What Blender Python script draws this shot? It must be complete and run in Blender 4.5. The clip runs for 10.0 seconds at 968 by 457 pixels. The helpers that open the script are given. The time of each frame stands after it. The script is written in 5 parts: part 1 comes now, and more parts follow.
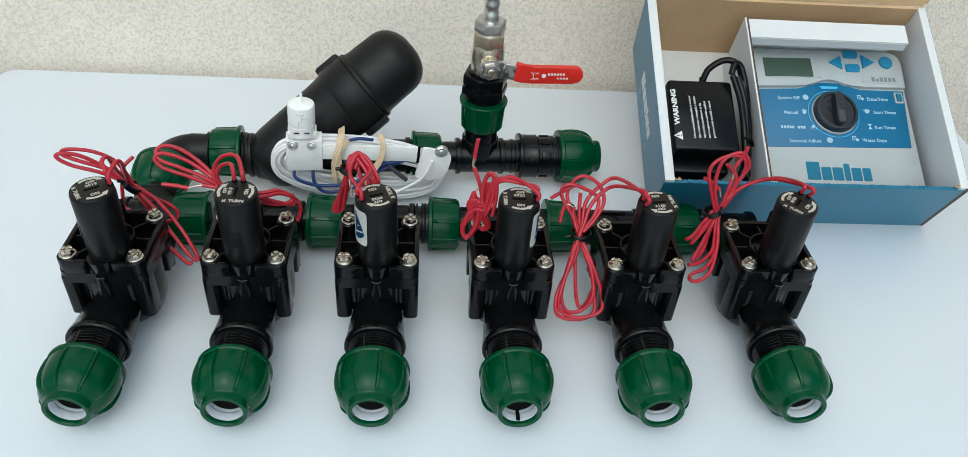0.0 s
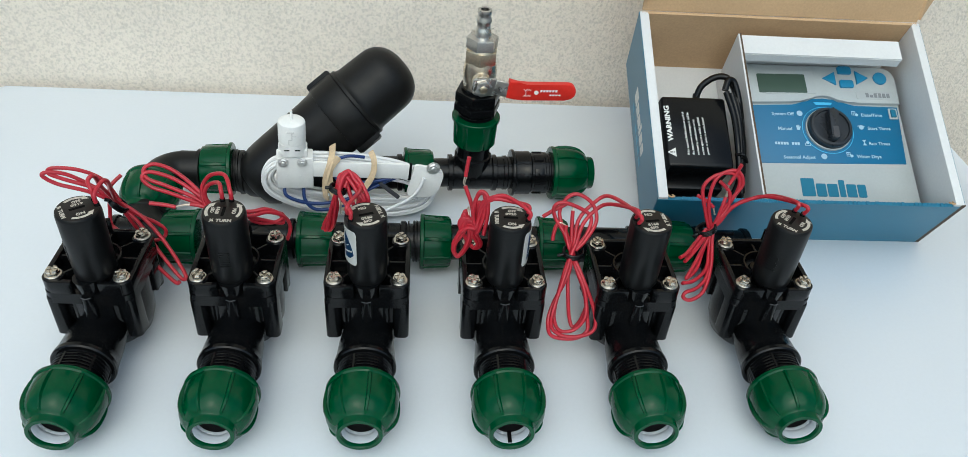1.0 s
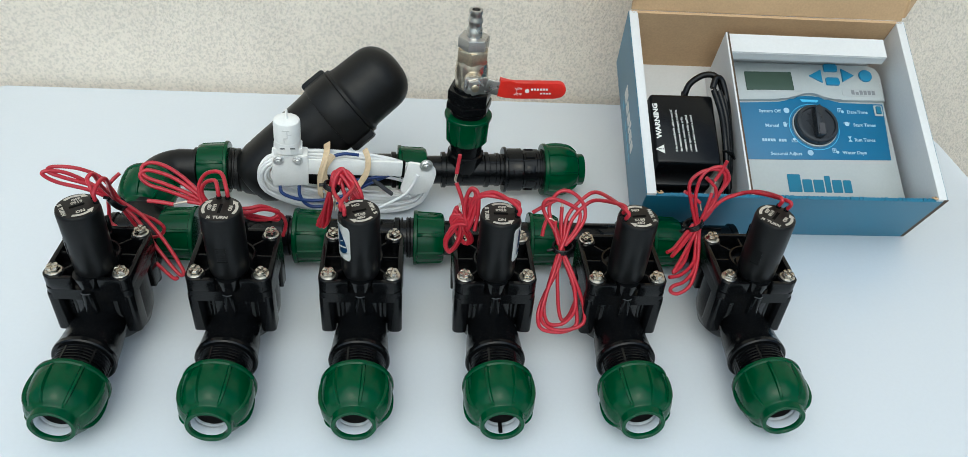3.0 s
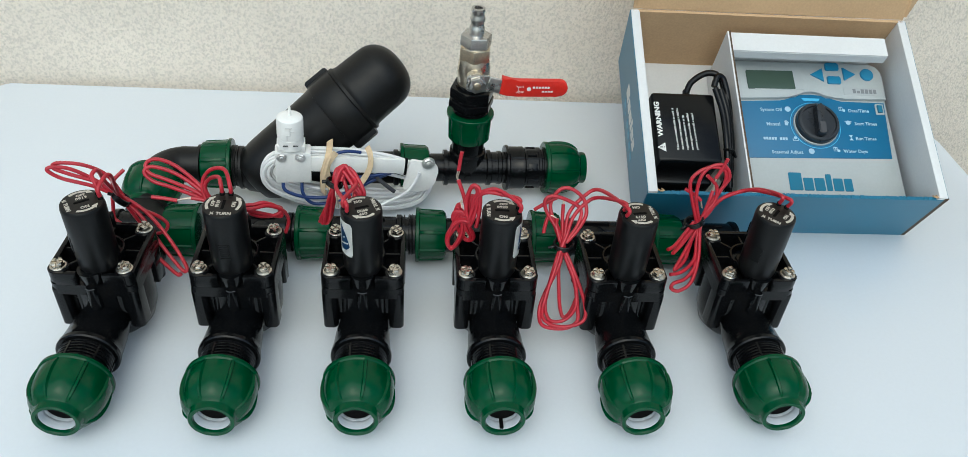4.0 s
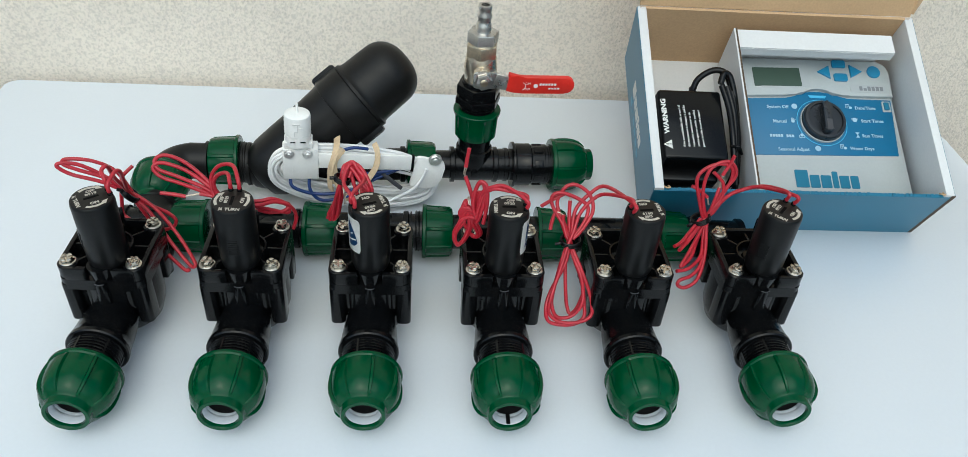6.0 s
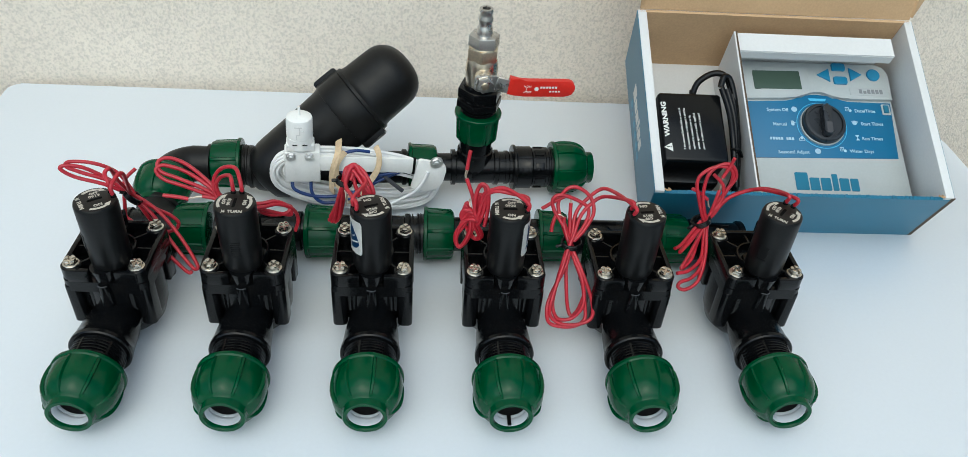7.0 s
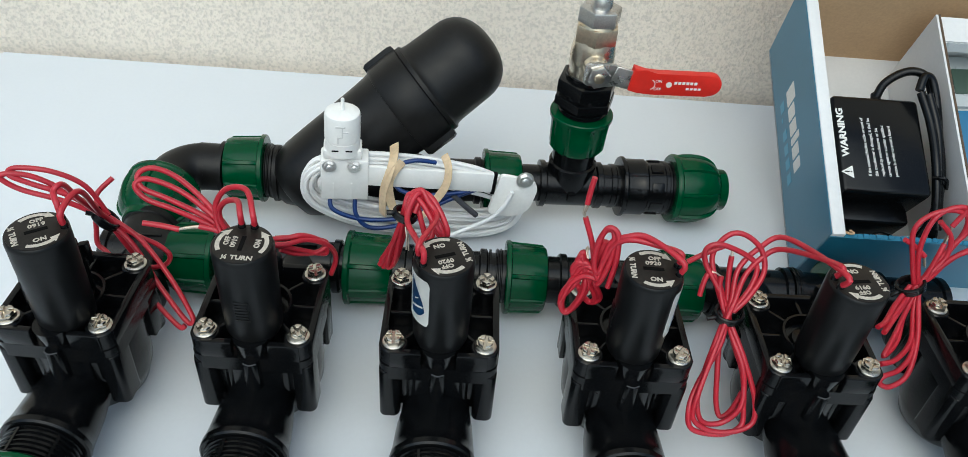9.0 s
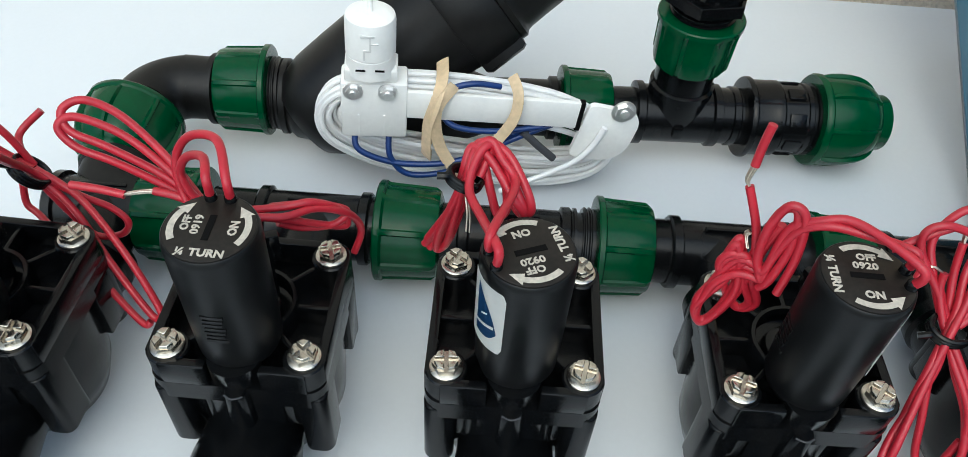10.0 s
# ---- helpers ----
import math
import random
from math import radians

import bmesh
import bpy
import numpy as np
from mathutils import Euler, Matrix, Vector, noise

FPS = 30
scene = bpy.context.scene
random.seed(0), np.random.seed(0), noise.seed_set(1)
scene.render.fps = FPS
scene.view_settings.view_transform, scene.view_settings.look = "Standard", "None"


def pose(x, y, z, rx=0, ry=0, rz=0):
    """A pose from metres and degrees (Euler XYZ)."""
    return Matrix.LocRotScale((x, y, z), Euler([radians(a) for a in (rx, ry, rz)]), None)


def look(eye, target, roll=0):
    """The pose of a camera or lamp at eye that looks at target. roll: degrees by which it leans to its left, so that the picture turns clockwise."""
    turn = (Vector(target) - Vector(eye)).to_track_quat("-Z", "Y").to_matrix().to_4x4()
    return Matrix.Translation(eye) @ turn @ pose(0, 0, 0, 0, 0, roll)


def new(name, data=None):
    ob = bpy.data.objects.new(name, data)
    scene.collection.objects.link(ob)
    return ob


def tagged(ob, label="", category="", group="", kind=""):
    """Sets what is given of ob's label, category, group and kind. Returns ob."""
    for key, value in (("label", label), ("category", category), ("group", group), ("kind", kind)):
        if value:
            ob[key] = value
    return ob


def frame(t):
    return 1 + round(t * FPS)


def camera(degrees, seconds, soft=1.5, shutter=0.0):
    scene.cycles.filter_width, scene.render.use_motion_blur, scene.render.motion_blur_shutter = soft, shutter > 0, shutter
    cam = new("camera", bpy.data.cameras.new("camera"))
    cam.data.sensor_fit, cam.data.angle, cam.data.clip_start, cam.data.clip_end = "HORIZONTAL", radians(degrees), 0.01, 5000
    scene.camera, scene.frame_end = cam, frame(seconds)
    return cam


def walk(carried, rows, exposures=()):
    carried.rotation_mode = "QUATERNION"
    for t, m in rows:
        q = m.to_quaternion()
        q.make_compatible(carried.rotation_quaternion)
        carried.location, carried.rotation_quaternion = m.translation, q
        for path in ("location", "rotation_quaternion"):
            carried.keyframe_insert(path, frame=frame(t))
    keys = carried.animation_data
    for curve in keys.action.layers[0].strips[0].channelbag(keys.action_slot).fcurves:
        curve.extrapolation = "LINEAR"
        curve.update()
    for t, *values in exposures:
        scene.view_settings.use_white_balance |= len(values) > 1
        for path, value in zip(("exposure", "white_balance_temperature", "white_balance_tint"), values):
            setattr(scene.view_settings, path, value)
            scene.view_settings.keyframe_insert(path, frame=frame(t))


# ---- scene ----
cam = camera(62.1, 10.0, soft=0.55)
PATH = [
    (0, (0.0295, -0.4580, 0.5010), (0.1945, 1.0710, -0.7780), 5.2),
    (0.5, (0.0315, -0.4540, 0.5000), (0.2005, 1.0650, -0.7900), 5.3),
    (1, (0.0345, -0.4500, 0.5010), (0.2055, 1.0980, -0.7540), 5.2),
    (1.5, (0.0345, -0.4550, 0.5050), (0.1825, 1.0890, -0.7570), 4.4),
    (2, (0.0345, -0.4580, 0.5060), (0.1965, 1.0870, -0.7530), 4.7),
    (2.5, (0.0375, -0.4600, 0.5090), (0.2145, 1.0830, -0.7510), 5.1),
    (4, (0.0395, -0.4660, 0.5100), (0.2085, 1.0770, -0.7510), 5.1),
    (4.5, (0.0395, -0.4680, 0.5100), (0.2065, 1.0750, -0.7510), 5.0),
    (5, (0.0395, -0.4670, 0.5110), (0.2105, 1.0740, -0.7520), 5.2),
    (5.5, (0.0375, -0.4670, 0.5100), (0.2015, 1.0720, -0.7570), 5.1),
    (7, (0.0365, -0.4710, 0.5110), (0.1935, 1.0750, -0.7480), 4.9),
    (7.5, (0.0355, -0.4710, 0.5110), (0.1935, 1.0780, -0.7440), 4.9),
    (8, (0.0165, -0.4570, 0.5000), (0.1535, 1.0780, -0.7750), 4.6),
    (8.2, (-0.0100, -0.4342, 0.4840), (0.1373, 1.1095, -0.7791), 5.0),
    (8.5, (-0.0195, -0.3950, 0.4530), (0.0835, 1.1390, -0.8260), 5.2),
    (8.8, (-0.0126, -0.3311, 0.4266), (0.0725, 1.1979, -0.8599), 4.9),
    (9, (0.0035, -0.2870, 0.4110), (0.0745, 1.2350, -0.8850), 5.4),
    (9.3, (0.0165, -0.2460, 0.3920), (-0.0215, 1.2400, -0.9450), 2.3),
    (9.5, (0.0165, -0.2230, 0.3750), (-0.0785, 1.1940, -1.0330), 0.3),
    (9.7, (0.0045, -0.2075, 0.3590), (-0.0620, 1.1890, -1.0710), 1.2),
    (10, (-0.0155, -0.1570, 0.3280), (-0.0175, 1.1980, -1.1420), 4.2)
]
walk(cam, [(t, look(eye, target, roll)) for t, eye, target, roll in PATH], [(0, 0.19, 5960, -3), (8, 0.19, 5960, -3), (9.5, 0.33, 5920, -2), (10, 0.41, 5920, -2)])

# ---- light ----
world = bpy.data.worlds.new("sky")
scene.world = world
world.use_nodes = True
wn, wl = world.node_tree.nodes, world.node_tree.links
sky = wn.new("ShaderNodeTexSky")
sky.sky_type, sky.sun_disc = "NISHITA", False
sky.sun_elevation, sky.sun_rotation = radians(53), radians(191)
sky.dust_density, sky.ozone_density = 3.0, 1.0
wn["Background"].inputs["Strength"].default_value = 0.125
wl.new(sky.outputs["Color"], wn["Background"].inputs["Color"])
sun = new("sun", bpy.data.lights.new("sun", "SUN"))
sun.data.energy, sun.data.angle, sun.data.color = 1.15, radians(80), (1.0, 0.975, 0.94)
sun.matrix_world = look((-0.3, -1.55, 2.1), (0, 0, 0))


# ---- materials ----
def material(name, colour, rough=0.5, metal=0.0, grain=0.0, grain_scale=400.0, stain=0.0, stain_scale=12.0,
             rough_var=0.0, bump=0.0, bump_scale=600.0, bump_depth=0.0005, coat=0.0, vary=0.0, spec=0.5):
    """A procedural surface: colour with fine grain and broad stains, uneven gloss and fine relief."""
    m = bpy.data.materials.new(name)
    m.use_nodes = True
    n, l = m.node_tree.nodes, m.node_tree.links
    bsdf = n["Principled BSDF"]
    bsdf.inputs["Roughness"].default_value, bsdf.inputs["Metallic"].default_value = rough, metal
    bsdf.inputs["Coat Weight"].default_value, bsdf.inputs["Coat Roughness"].default_value = coat, 0.12
    bsdf.inputs["Specular IOR Level"].default_value = spec
    where = n.new("ShaderNodeTexCoord").outputs["Object"]

    def noise_at(scale, detail=3.0):
        t = n.new("ShaderNodeTexNoise")
        t.inputs["Scale"].default_value, t.inputs["Detail"].default_value = scale, detail
        l.new(where, t.inputs["Vector"])
        return t.outputs["Fac"]

    def ranged(fac, low, high):
        r = n.new("ShaderNodeMapRange")
        r.inputs["From Min"].default_value, r.inputs["From Max"].default_value = 0.3, 0.7
        r.inputs["To Min"].default_value, r.inputs["To Max"].default_value = low, high
        l.new(fac, r.inputs["Value"])
        return r.outputs["Result"]

    last = None
    for amount, scale in ((grain, grain_scale), (stain, stain_scale)):
        if amount:
            f = ranged(noise_at(scale), 1 - amount, 1 + amount)
            if last is None:
                last = f
            else:
                mul = n.new("ShaderNodeMath")
                mul.operation = "MULTIPLY"
                l.new(last, mul.inputs[0]), l.new(f, mul.inputs[1])
                last = mul.outputs[0]
    if vary:
        f = ranged(n.new("ShaderNodeObjectInfo").outputs["Random"], 1 - vary, 1 + vary)
        if last is None:
            last = f
        else:
            mul = n.new("ShaderNodeMath")
            mul.operation = "MULTIPLY"
            l.new(last, mul.inputs[0]), l.new(f, mul.inputs[1])
            last = mul.outputs[0]
    if last is None:
        bsdf.inputs["Base Color"].default_value = (*colour, 1)
    else:
        mix = n.new("ShaderNodeVectorMath")
        mix.operation = "SCALE"
        mix.inputs[0].default_value = colour
        l.new(last, mix.inputs["Scale"])
        l.new(mix.outputs[0], bsdf.inputs["Base Color"])
    if rough_var:
        l.new(ranged(noise_at(35.0, 4.0), max(rough - rough_var, 0.03), rough + rough_var), bsdf.inputs["Roughness"])
    if bump:
        b = n.new("ShaderNodeBump")
        b.inputs["Strength"].default_value, b.inputs["Distance"].default_value = bump, bump_depth
        l.new(noise_at(bump_scale, 2.0), b.inputs["Height"])
        l.new(b.outputs["Normal"], bsdf.inputs["Normal"])
    return m


def stucco(name, colour):
    """Scratched mineral render: grains of a few millimetres with worm-like pits."""
    m = bpy.data.materials.new(name)
    m.use_nodes = True
    n, l = m.node_tree.nodes, m.node_tree.links
    bsdf = n["Principled BSDF"]
    bsdf.inputs["Roughness"].default_value = 0.92
    where = n.new("ShaderNodeTexCoord").outputs["Object"]
    warp = n.new("ShaderNodeTexNoise")
    warp.inputs["Scale"].default_value, warp.inputs["Detail"].default_value = 380.0, 5.0
    warp.inputs["Distortion"].default_value = 0.15
    l.new(where, warp.inputs["Vector"])
    grain = n.new("ShaderNodeTexVoronoi")
    grain.inputs["Scale"].default_value = 560.0
    l.new(where, grain.inputs["Vector"])
    big = n.new("ShaderNodeTexNoise")
    big.inputs["Scale"].default_value, big.inputs["Detail"].default_value = 9.0, 5.0
    l.new(where, big.inputs["Vector"])
    warp.inputs["Roughness"].default_value = 0.62
    holes = n.new("ShaderNodeTexNoise")
    holes.inputs["Scale"].default_value, holes.inputs["Detail"].default_value = 360.0, 2.0
    l.new(where, holes.inputs["Vector"])
    pits = n.new("ShaderNodeMapRange")
    pits.inputs["From Min"].default_value, pits.inputs["From Max"].default_value = 0.33, 0.56
    l.new(holes.outputs["Fac"], pits.inputs["Value"])
    lumps = n.new("ShaderNodeMath")
    lumps.operation = "MULTIPLY_ADD"
    lumps.inputs[1].default_value = 0.35
    l.new(pits.outputs["Result"], lumps.inputs[0])
    l.new(warp.outputs["Fac"], lumps.inputs[2])
    height = n.new("ShaderNodeMath")
    height.operation = "MULTIPLY_ADD"
    height.inputs[1].default_value = -0.3
    l.new(grain.outputs["Distance"], height.inputs[0])
    l.new(lumps.outputs[0], height.inputs[2])
    b = n.new("ShaderNodeBump")
    b.inputs["Strength"].default_value, b.inputs["Distance"].default_value = 0.9, 0.0021
    l.new(height.outputs[0], b.inputs["Height"])
    l.new(b.outputs["Normal"], bsdf.inputs["Normal"])
    tone = n.new("ShaderNodeMapRange")
    tone.inputs["To Min"].default_value, tone.inputs["To Max"].default_value = 0.86, 1.1
    l.new(big.outputs["Fac"], tone.inputs["Value"])
    # the colour is darker in the pits
    pit_tone = n.new("ShaderNodeMapRange")
    pit_tone.inputs["To Min"].default_value, pit_tone.inputs["To Max"].default_value = 0.85, 1.04
    l.new(pits.outputs["Result"], pit_tone.inputs["Value"])
    mul = n.new("ShaderNodeMath")
    mul.operation = "MULTIPLY"
    l.new(tone.outputs[0], mul.inputs[0]), l.new(pit_tone.outputs[0], mul.inputs[1])
    out = n.new("ShaderNodeVectorMath")
    out.operation = "SCALE"
    out.inputs[0].default_value = colour
    l.new(mul.outputs[0], out.inputs["Scale"])
    l.new(out.outputs[0], bsdf.inputs["Base Color"])
    return m


STUCCO = stucco("mineral_render", (0.855, 0.77, 0.655))
# ground out of view; dark tone chosen to dim reflections on black fronts
PAVING = material("dark_unseen_ground", (0.15, 0.145, 0.135), 0.9, grain=0.15, grain_scale=90, stain=0.15, stain_scale=2, bump=0.4, bump_scale=120)
LAMINATE = material("white_laminate", (0.722, 0.758, 0.795), 0.42, grain=0.008, grain_scale=300, stain=0.008, stain_scale=4, rough_var=0.03, bump=0.06, bump_scale=900, bump_depth=0.0001)
BLACK = material("black_plastic", (0.0034, 0.0037, 0.0041), 0.2, grain=0.2, grain_scale=300, stain=0.15, stain_scale=40, rough_var=0.08, bump=0.12, bump_scale=1400, bump_depth=0.0002, spec=0.25)
BLACK_MATT = material("black_polypropylene", (0.0065, 0.0063, 0.006), 0.42, grain=0.2, grain_scale=300, stain=0.2, stain_scale=30, rough_var=0.1, bump=0.15, bump_scale=1000, bump_depth=0.0002, spec=0.25)
COATED = material("black_coil_coating", (0.0045, 0.0047, 0.005), 0.36, grain=0.2, stain=0.15, stain_scale=50, rough_var=0.08, bump=0.15, bump_scale=1500, bump_depth=0.0002, spec=0.25)
GREEN = material("green_polypropylene", (0.0004, 0.052, 0.0165), 0.21, grain=0.06, grain_scale=300, stain=0.07, stain_scale=30, rough_var=0.02, bump=0.08, bump_scale=900, bump_depth=0.0002, spec=0.24)
RED_WIRE = material("red_wire_insulation", (0.42, 0.015, 0.030), 0.36, grain=0.06, stain=0.1, stain_scale=60, rough_var=0.08)
WHITE_WIRE = material("white_wire_insulation", (0.83, 0.83, 0.82), 0.4, stain=0.06, stain_scale=50)
BLUE_WIRE = material("blue_wire_insulation", (0.008, 0.034, 0.15), 0.35, stain=0.1, stain_scale=60)
COPPER = material("tinned_copper_strand", (0.62, 0.55, 0.45), 0.35, 1.0, grain=0.2, grain_scale=1500)
WHITE_PLASTIC = material("white_plastic", (0.86, 0.855, 0.82), 0.42, grain=0.02, stain=0.04, stain_scale=60, rough_var=0.06)
LINER = material("pale_grip_ring", (0.48, 0.51, 0.54), 0.45, stain=0.05, stain_scale=60)
ZINC = material("zinc_plated_steel", (0.58, 0.54, 0.47), 0.28, 1.0, grain=0.12, grain_scale=700, stain=0.12, stain_scale=120, rough_var=0.1)
STEEL = material("stainless_steel", (0.6, 0.585, 0.56), 0.28, 1.0, grain=0.08, grain_scale=900, rough_var=0.08)
BRIGHT = material("bright_zinc", (0.85, 0.84, 0.82), 0.3, 0.75, grain=0.06, rough_var=0.06)
NICKEL = material("nickel_plated_brass", (0.8, 0.72, 0.59), 0.3, 1.0, grain=0.08, grain_scale=300, stain=0.12, stain_scale=60, rough_var=0.08)
BRASS = material("bare_brass", (0.72, 0.61, 0.45), 0.3, 1.0, grain=0.1, stain=0.1, rough_var=0.08)
RED_SLEEVE = material("red_vinyl_sleeve", (0.62, 0.02, 0.012), 0.38, grain=0.04, stain=0.06, stain_scale=30, rough_var=0.06)
RUBBER = material("tan_rubber_band", (0.68, 0.52, 0.33), 0.5, grain=0.08, stain=0.12, stain_scale=80)
KRAFT = material("kraft_cardboard", (0.52, 0.345, 0.19), 0.85, grain=0.06, grain_scale=500, stain=0.06, stain_scale=14, bump=0.15, bump_scale=300)
WHITE_CARD = material("white_cardboard", (0.68, 0.68, 0.67), 0.6, grain=0.02, grain_scale=400, stain=0.03, stain_scale=15)
BLUE_PRINT = material("blue_printed_card", (0.026, 0.155, 0.25), 0.34, stain=0.05, stain_scale=9, spec=0.4)
SHELL = material("grey_controller_plastic", (0.41, 0.435, 0.43), 0.42, grain=0.02, stain=0.03, stain_scale=25, rough_var=0.05)
PANEL_BLUE = material("blue_overlay", (0.011, 0.13, 0.265), 0.3, stain=0.04, stain_scale=20)
RING_BLUE = material("pale_blue_ink", (0.1, 0.45, 0.7), 0.35)
KEY_BLUE = material("blue_rubber_key", (0.02, 0.2, 0.36), 0.4, stain=0.05)
TEAL_INK = material("teal_ink", (0.01, 0.15, 0.25), 0.4)
NAVY_INK = material("navy_ink", (0.008, 0.06, 0.17), 0.42, grain=0.08, grain_scale=700)
CREAM_INK = material("cream_ink", (0.5, 0.46, 0.39), 0.55, grain=0.14, grain_scale=900, stain=0.12, stain_scale=300)
CAP_FACE = material("brown_black_cap", (0.0115, 0.0092, 0.0072), 0.5, grain=0.3, grain_scale=600, stain=0.25, stain_scale=150, rough_var=0.1, spec=0.3)
WHITE_INK = material("white_ink", (0.72, 0.71, 0.67), 0.5, grain=0.08, grain_scale=900)
PALE_INK = material("pale_blue_lettering", (0.38, 0.56, 0.68), 0.45)
SIDE_INK = material("light_blue_ink", (0.07, 0.3, 0.45), 0.4)
GREY_INK = material("grey_ink", (0.2, 0.21, 0.22), 0.5)
GREY_TAPE = material("grey_badge", (0.4, 0.42, 0.42), 0.4)
LCD = material("liquid_crystal_glass", (0.06, 0.092, 0.07), 0.15, stain=0.06, stain_scale=30)
# white plastic greyed to paint the shade of the housing's stepped groove
SLOT_SHADE = material("groove_shade_grey", (0.68, 0.675, 0.65), 0.5)
BURNT_EDGE = material("brown_cut_card", (0.085, 0.055, 0.033), 0.85, grain=0.25, grain_scale=500)
# near-black fill painting the shade in openings; also the warning sign's mark
DARK = material("recess_shade_and_mark", (0.004, 0.004, 0.004), 0.8, spec=0.08)
DIAL = material("dark_dial", (0.018, 0.021, 0.025), 0.3, rough_var=0.05)
GREY_SHRINK = material("grey_heat_shrink", (0.05, 0.05, 0.055), 0.5, stain=0.1)


# ---- mesh tools ----
def sm(m):
    return m if m is not None else Matrix()


def lathe(bm, prof, m=None, segs=40, mod=None, angles=None):
    """Turns the profile (radius, height) about z; mod(angle, step) scales the radius; angles: where the facets meet."""
    rings = []
    angles = angles or [2 * math.pi * i / segs for i in range(segs)]
    segs = len(angles)
    for k, (r, h) in enumerate(prof):
        ring = []
        for a in angles:
            q = r * (mod(a, k) if mod else 1.0)
            ring.append(bm.verts.new(sm(m) @ Vector((q * math.cos(a), q * math.sin(a), h))))
        rings.append(ring)
    for a, b in zip(rings, rings[1:]):
        for i in range(segs):
            j = (i + 1) % segs
            bm.faces.new((a[i], a[j], b[j], b[i]))
    if prof[0][0] > 1e-6:
        bm.faces.new(list(reversed(rings[0])))
    if prof[-1][0] > 1e-6:
        bm.faces.new(rings[-1])
    return bm


def block(bm, x0, x1, y0, y1, z0, z1, bevel=0.0, m=None, segments=2):
    """A box with rounded edges."""
    t = bmesh.new()
    bmesh.ops.create_cube(t, size=1.0, matrix=Matrix.LocRotScale(((x0 + x1) / 2, (y0 + y1) / 2, (z0 + z1) / 2), None, (x1 - x0, y1 - y0, z1 - z0)))
    if bevel:
        bmesh.ops.bevel(t, geom=t.edges[:], offset=bevel, segments=segments, profile=0.5, affect="EDGES")
    join(bm, t, m)
    return bm


def join(bm, t, m=None):
    t.verts.index_update()
    vs = [bm.verts.new(sm(m) @ v.co) for v in t.verts]
    for f in t.faces:
        bm.faces.new([vs[v.index] for v in f.verts])
    t.free()


def slab(bm, outline, z0, z1, m=None, bevel=0.0):
    """An outline of (x, y) points, anticlockwise, raised from z0 to z1."""
    t = bmesh.new()
    low = [t.verts.new((x, y, z0)) for x, y in outline]
    high = [t.verts.new((x, y, z1)) for x, y in outline]
    t.faces.new(list(reversed(low)))
    top = t.faces.new(high)
    for i in range(len(outline)):
        j = (i + 1) % len(outline)
        t.faces.new((low[i], low[j], high[j], high[i]))
    if bevel:
        bmesh.ops.bevel(t, geom=list(top.edges), offset=bevel, segments=2, profile=0.5, affect="EDGES")
    join(bm, t, m)
    return bm


def rounded(x0, x1, y0, y1, r, n=6):
    """The outline of a rectangle with rounded corners; r may be one radius or four."""
    rs = r if isinstance(r, (tuple, list)) else (r,) * 4
    pts = []
    for (cx, cy, a0), q in zip(((x0, y0, 180), (x1, y0, 270), (x1, y1, 0), (x0, y1, 90)), rs):
        sx, sy = (1 if cx == x0 else -1), (1 if cy == y0 else -1)
        for i in range(n + 1):
            a = radians(a0 + 90 * i / n)
            pts.append((cx + sx * q + q * math.cos(a), cy + sy * q + q * math.sin(a)))
    return pts


def smooth_path(pts, per=8, closed=False):
    """Catmull-Rom through the points."""
    p = [Vector(q) for q in pts]
    n = len(p)
    out = []
    for i in range(n if closed else n - 1):
        a, b, c, d = ((p[(i - 1) % n], p[i], p[(i + 1) % n], p[(i + 2) % n]) if closed else
                      (p[max(i - 1, 0)], p[i], p[i + 1], p[min(i + 2, n - 1)]))
        for k in range(per):
            t = k / per
            out.append(0.5 * ((2 * b) + (c - a) * t + (2 * a - 5 * b + 4 * c - d) * t * t + (3 * b - a - 3 * c + d) * t ** 3))
    if not closed:
        out.append(p[-1])
    return out


def tube(bm, pts, r, segs=8, closed=False, per=8, flat=None):
    """A round (or flat: width, thickness) section swept along a smooth path."""
    path = smooth_path(pts, per, closed)
    n = len(path)
    up = None
    rings = []
    for i, q in enumerate(path):
        a = path[(i - 1) % n] if closed or i else q
        b = path[(i + 1) % n] if closed or i < n - 1 else q
        d = (b - a).normalized()
        if up is None:
            up = d.orthogonal().normalized() if flat is None else (Vector((0, 1, 0)) - d * d.y).normalized()
        up = (up - d * up.dot(d)).normalized()
        side = d.cross(up)
        ring = []
        for k in range(segs):
            t = 2 * math.pi * (k + 0.5) / segs
            w, h = flat if flat else (2 * r, 2 * r)
            ring.append(bm.verts.new(q + side * (w / 2 * math.cos(t)) + up * (h / 2 * math.sin(t))))
        rings.append(ring)
    pairs = list(zip(rings, rings[1:])) + ([(rings[-1], rings[0])] if closed else [])
    for a, b in pairs:
        for k in range(segs):
            j = (k + 1) % segs
            bm.faces.new((a[k], a[j], b[j], b[k]))
    if not closed:
        bm.faces.new(list(reversed(rings[0])))
        bm.faces.new(rings[-1])
    return bm


def finish(name, bm, mat, sharp=38):
    bmesh.ops.recalc_face_normals(bm, faces=bm.faces[:])
    me = bpy.data.meshes.new(name)
    bm.to_mesh(me)
    bm.free()
    me.materials.append(mat)
    me.shade_smooth()
    me.set_sharp_from_angle(angle=radians(sharp))
    return me


